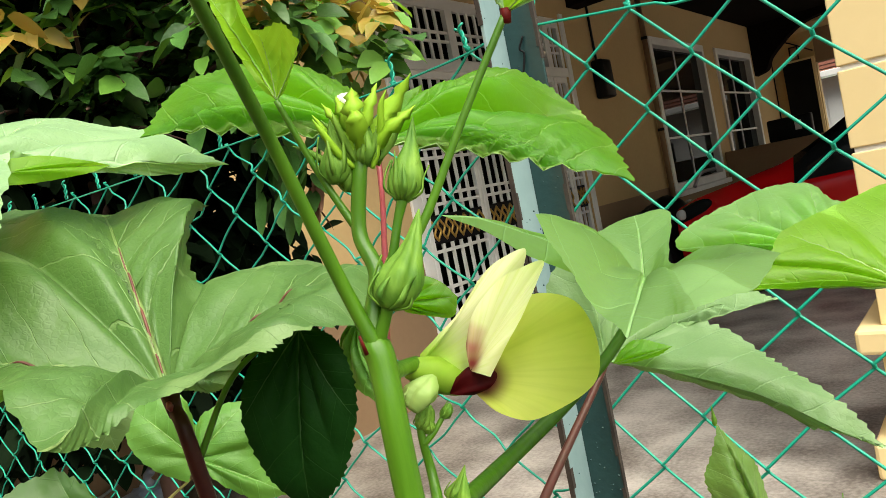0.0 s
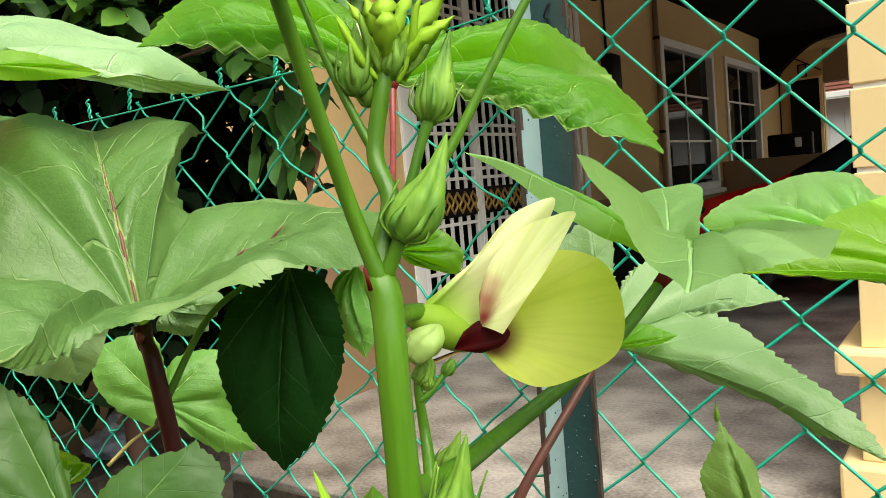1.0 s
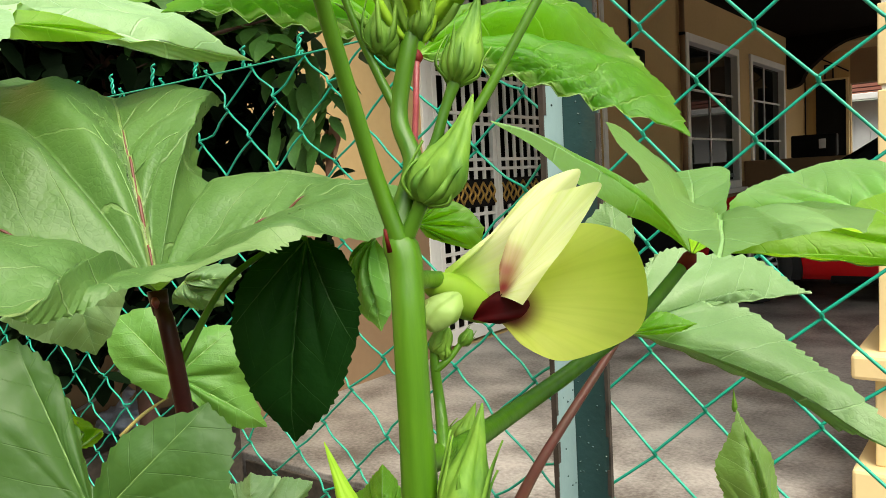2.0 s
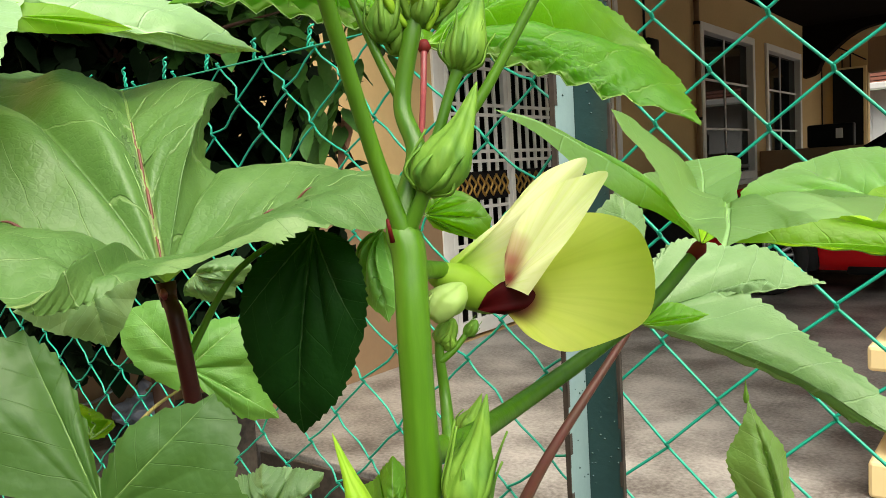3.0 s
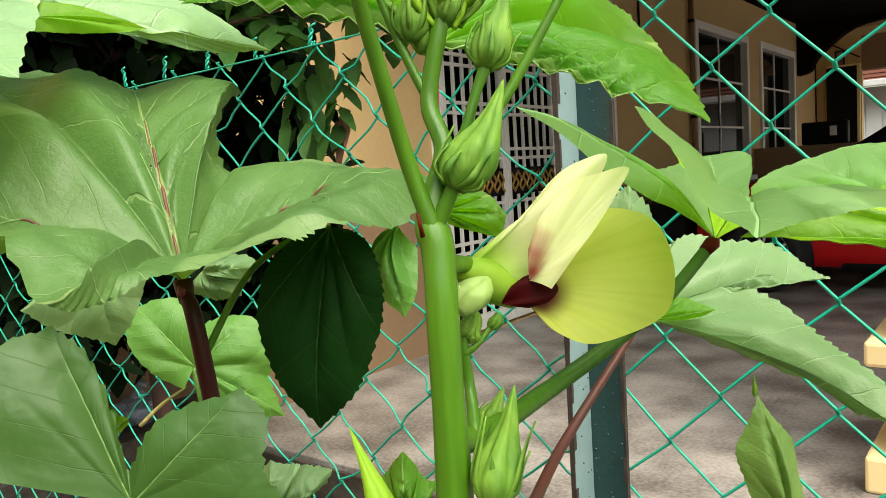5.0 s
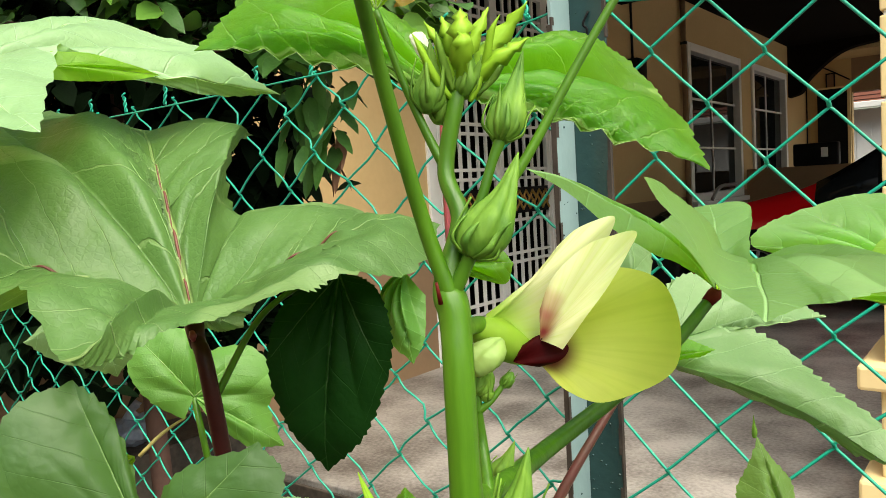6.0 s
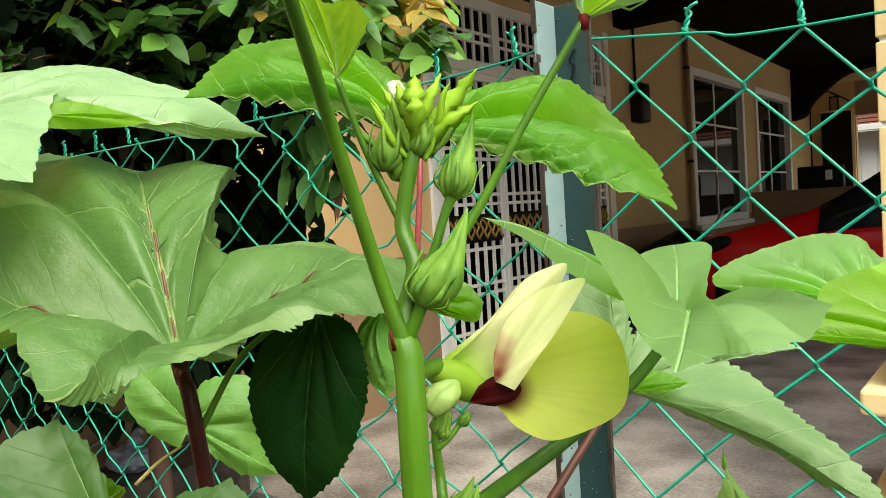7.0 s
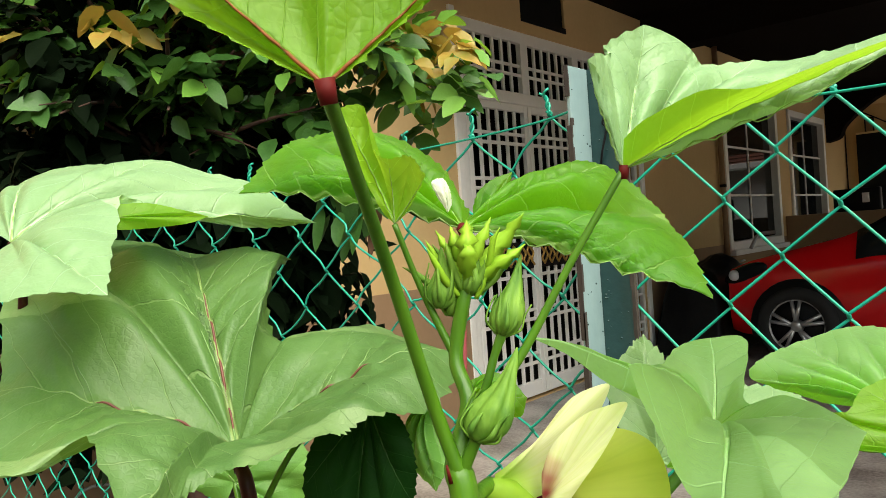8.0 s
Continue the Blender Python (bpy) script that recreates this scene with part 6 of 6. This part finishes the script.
# ---- shrub behind the fence ----
TRUNK = Vector((-2.15, 1.35, 0.0))
shrub = thing("shrub", (TRUNK.x, TRUNK.y, SOIL_Z), "dense dark shrub with reddish young leaves at its tips", "shrub")
rnd = random.Random(5)
limbs = bmesh.new()
add_tube(limbs, smooth_path([(TRUNK.x, TRUNK.y, SOIL_Z), TRUNK + Vector((-0.03, 0, 0.6)), TRUNK + Vector((0.02, -0.05, 1.2)), TRUNK + Vector((0.08, -0.1, 1.9))], 6), (0.035, 0.03, 0.024, 0.014), 10)
twigs = []
for i in range(170):
    a = rnd.uniform(0, 2 * math.pi)
    p0 = TRUNK + Vector((0, 0, rnd.uniform(1.4, 2.4)))
    ln = rnd.uniform(0.35, 0.85)
    d = Vector((math.cos(a) * 1.0, math.sin(a) * 0.75, rnd.uniform(-0.1, 0.9)))
    p1, p2 = p0 + d * ln * 0.5 + Vector((0, 0, 0.03)), p0 + d * ln
    if p2.y < 0.86:
        p2.y = 0.86 + rnd.uniform(0, 0.1)
    bough = smooth_path([p0, p1, p2], 4)
    add_tube(limbs, bough, (0.011, 0.007, 0.003), 6)
    for k in range(6):
        q = bough[rnd.randrange(2, len(bough))]
        way = (d.normalized() * 0.6 + Vector((rnd.uniform(-0.8, 1.0), rnd.uniform(-1.0, 0.5), rnd.uniform(-0.5, 0.6)))).normalized()
        twigs.append((q, way, rnd.uniform(0.12, 0.26)))
for q, way, ln in twigs[::3]:
    add_tube(limbs, [q, q + way * ln * 0.5 - Vector((0, 0, 0.01)), q + way * ln - Vector((0, 0, 0.03))], (0.004, 0.003, 0.0015), 5)
part("trunk", limbs, BARK, shrub, "reddish brown branching trunk")


def blade_shape(bm, p, d, length, width, droop, rnd, face=None):
    """One simple pointed oval leaf, folded along its rib, bent down and wavy at its edge; face: the way it turns its upper side."""
    d = d.normalized()
    side = d.cross(face) if face else d.cross(Vector((0, 0, 1)))
    side = side.normalized() if side.length > 0.05 else Vector((1, 0, 0))
    if not face:
        side = (side + Vector((0, 0, rnd.uniform(-0.6, 0.6)))).normalized()
    n = side.cross(d).normalized()
    prev = None
    fold = rnd.uniform(0.1, 0.4)
    for i in range(8):
        f = i / 7
        w = width * 0.5 * math.sin(math.pi * min(1, f ** 0.72)) ** 0.75 * (1 + rnd.uniform(-0.09, 0.09)) + 0.0005
        c = p + d * length * f - Vector((0, 0, droop * f * f))
        row = [bm.verts.new(c - side * w + n * w * (fold + rnd.uniform(-0.1, 0.1))), bm.verts.new(c), bm.verts.new(c + side * w + n * w * (fold + rnd.uniform(-0.1, 0.1)))]
        if prev:
            bm.faces.new((prev[0], prev[1], row[1], row[0]))
            bm.faces.new((prev[1], prev[2], row[2], row[1]))
        prev = row


def spray(twig, meshes, chances, rnd, keep=None, size=1.0):
    """Leaves by turns to either side of a twig; each goes into one of the meshes, by chance."""
    q, way, ln = twig
    across = way.cross(Vector((0, 0, 1)))
    across = across.normalized() if across.length > 0.1 else Vector((1, 0, 0))
    for k in range(int(ln / 0.026)):
        f = k * 0.026 / ln
        p = q + way * ln * f - Vector((0, 0, 0.03 * f * f))
        if keep and not keep(p):
            continue
        d = way * rnd.uniform(0.2, 0.9) + across * (1 if k % 2 else -1) * rnd.uniform(0.5, 1.0) + Vector((0, 0, rnd.uniform(-0.7, 0.1)))
        face = Vector((rnd.gauss(0.25, 0.35), rnd.gauss(-0.35, 0.35), rnd.uniform(0.35, 1.0)))
        length = rnd.uniform(0.060, 0.105) * size
        bm = rnd.choices(meshes, chances)[0]
        blade_shape(bm, p, d, length, length * rnd.uniform(0.50, 0.66), rnd.uniform(0.0, 0.03), rnd, face)


def in_crown(p):
    low = (1.62 if 0.79 * p.x + 0.61 * p.y < -0.5 else 1.42) + 0.22 * noise.noise(p * 5)
    return p.y > 0.86 and p.x > W + 0.1 and p.z > low


green, young, lit_leaves = bmesh.new(), bmesh.new(), bmesh.new()
for twig in twigs:
    # high twigs carry more of the lighter leaves, as if lit from above
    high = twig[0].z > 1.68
    spray(twig, (green, lit_leaves, young), (0.69, 0.29, 0.02) if high else (0.97, 0.03, 0.0), rnd, in_crown)
# shoots with orange-red young leaves
for spot, many in ((Vector((-1.4308, 1.5641, 1.7218)), 11), (Vector((-1.3326, 1.6292, 1.6500)), 11), (Vector((-1.4528, 1.4210, 1.7325)), 6), (Vector((-1.4257, 1.7003, 1.7590)), 6), (Vector((-1.7266, 1.0943, 1.7482)), 3), (Vector((-1.95, 0.98, 1.74)), 2)):
    for k in range(many):
        q = spot + Vector((rnd.gauss(0, 0.07), rnd.gauss(0, 0.07), rnd.gauss(0, 0.04)))
        way = Vector((rnd.uniform(-0.4, 1), rnd.uniform(-0.8, 0.5), rnd.uniform(-0.3, 0.4))).normalized()
        spray((q, way, rnd.uniform(0.06, 0.12)), (young, lit_leaves, green), (0.66, 0.24, 0.10), rnd, size=0.95)
        spray((q + Vector((-0.03, 0.05, -0.09)), way, rnd.uniform(0.08, 0.14)), (green, lit_leaves), (0.7, 0.3), rnd)
for k in range(34):
    e = Vector((-1.6275, 1.6195, 1.3674)) + Vector((rnd.gauss(0, 0.05), rnd.gauss(0, 0.05), rnd.gauss(0.02, 0.10)))
    d = Vector((rnd.uniform(-0.5, 0.6), rnd.uniform(-0.5, 0.2), rnd.uniform(-1.0, -0.4)))
    blade_shape(green, e, d, rnd.uniform(0.09, 0.15), rnd.uniform(0.035, 0.055), 0.0, rnd)
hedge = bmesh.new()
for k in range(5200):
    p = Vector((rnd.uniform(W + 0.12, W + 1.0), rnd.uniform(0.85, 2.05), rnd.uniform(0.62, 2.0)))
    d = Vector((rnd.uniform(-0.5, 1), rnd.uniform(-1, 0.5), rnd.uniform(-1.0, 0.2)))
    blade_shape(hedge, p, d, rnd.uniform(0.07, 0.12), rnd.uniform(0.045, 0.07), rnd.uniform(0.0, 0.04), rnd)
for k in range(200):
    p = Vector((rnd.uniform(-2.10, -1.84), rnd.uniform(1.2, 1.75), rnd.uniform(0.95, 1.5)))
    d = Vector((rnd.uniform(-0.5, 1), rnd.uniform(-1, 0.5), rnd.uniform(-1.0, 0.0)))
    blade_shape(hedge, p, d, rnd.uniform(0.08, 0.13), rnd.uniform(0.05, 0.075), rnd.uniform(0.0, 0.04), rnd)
tagged(part("inner_foliage", hedge, SHRUB_SHADED, shrub, "inner leaves with the crown's shade in their blackish green colour"), kind="stuff")
tagged(part("foliage", green, SHRUB, shrub, "dark green leaves"), kind="stuff")
tagged(part("new_foliage", lit_leaves, SHRUB_LIT, shrub, "green leaves in a lighter colour for the lit crown"), kind="stuff")
tagged(part("young_foliage", young, SHRUB_RED, shrub, "orange-red young leaves"), kind="stuff")
dry = bmesh.new()
for k in range(9):
    e = Vector((-1.6266, 1.6747, 1.2964)) + Vector((rnd.uniform(-0.02, 0.02), rnd.uniform(-0.02, 0.02), rnd.uniform(-0.08, 0.02)))
    blade_shape(dry, e, Vector((rnd.uniform(-0.4, 0.4), rnd.uniform(-0.4, 0.4), -1)), rnd.uniform(0.07, 0.13), rnd.uniform(0.02, 0.04), 0.0, rnd)
tagged(part("dry_leaves", dry, DRY, shrub, "withered brown hanging leaves"), kind="stuff")

# ---- ledge and rubbish by the house wall, past the fence ----
def crumpled_bag(at, size, mat, label, seed):
    """A slumped bag with creased skin and a tied neck, on the support at that place."""
    c = Vector(at)
    bag = thing("plastic_bag", at, label, "bag", "rubbish bags")
    bm = bmesh.new()
    bmesh.ops.create_icosphere(bm, subdivisions=4, radius=1.0)
    for v in bm.verts:
        k = 1 + 0.30 * noise.noise(v.co * 2.2 + Vector((seed * 7, 0, 0))) + 0.14 * noise.noise(v.co * 6) - 0.10 * abs(noise.noise(v.co * 11 + Vector((seed, 3, 0))))
        v.co = Vector((c.x + v.co.x * size[0] * k, c.y + v.co.y * size[1] * k, max(c.z, c.z + size[2] * (0.9 + v.co.z * k))))
    part("bag_skin", bm, mat, bag)
    peak = c + Vector((0, 0, size[2] * 1.85))
    part("knot", tube(smooth_path([peak, peak + Vector((0.01, 0, 0.03)), peak + Vector((0.03, 0.01, 0.06))], 4), (0.03, 0.012, 0.024), 9, ridges=4, ridge=0.25), mat, bag, "tied neck of the bag")


structure("ledge", box((W + 0.012, 0.7, -0.16), (W + 0.34, 2.03, 0.20), 0.012), KERB, "dark blotchy concrete ledge along the house wall", "ledge")
BLUE_FILM = material("bluish_plastic_film", (0.42, 0.47, 0.58), (0.20, 0.23, 0.32), rough=0.3, grain=60, blotch=14, bump=0.8, bump_scale=40)
crumpled_bag((W + 0.17, 1.62, 0.20), (0.10, 0.10, 0.055), BLUE_FILM, "crumpled bluish white plastic bag on the ledge", 1)
crumpled_bag((-2.33, 1.30, SOIL_Z), (0.22, 0.20, 0.14), BLACK, "slumped black plastic rubbish bag on the ground", 2)
crumpled_bag((-2.05, 1.12, SOIL_Z), (0.20, 0.17, 0.10), BLACK, "slumped black plastic rubbish bag on the ground", 3)
cable = thing("loose_cable", (W + 0.03, 1.45, 0.20), "pale loose cable hanging against the house wall", "cable")
part("cable_run", tube(smooth_path([(W + 0.05, 1.20, 0.20), (W + 0.04, 1.34, 0.31), (W + 0.05, 1.50, 0.30), (W + 0.03, 1.66, 0.37), (W + 0.02, 1.74, 0.52), (W + 0.02, 1.75, 0.9)], 6), 0.006, 6), STEEL_END, cable)
rnd = random.Random(77)
for i in range(7):
    at = Vector((-0.62 + i * 0.075 + rnd.uniform(-0.02, 0.02), 1.93 + rnd.uniform(-0.06, 0.06), SOIL_Z))
    weed = thing("weed", at, "small green weed at the edge of the concrete", "weed", "weeds by the concrete edge")
    tall = rnd.uniform(0.36, 0.45)
    part("stem", tube(smooth_path([at, at + Vector((0.01, 0, tall * 0.5)), at + Vector((rnd.uniform(-0.03, 0.03), 0.0, tall))], 4), (0.003, 0.0015), 6), STEM, weed)
    for k in range(9):
        bm = bmesh.new()
        w = k * 2.4
        p = at + Vector((0, 0, tall * (0.45 + 0.06 * k)))
        blade_shape(bm, p, Vector((math.cos(w), math.sin(w), rnd.uniform(0.0, 0.5))), rnd.uniform(0.04, 0.07), rnd.uniform(0.02, 0.032), 0.015, rnd)
        part("leaf", bm, LEAF_FRESH, weed)
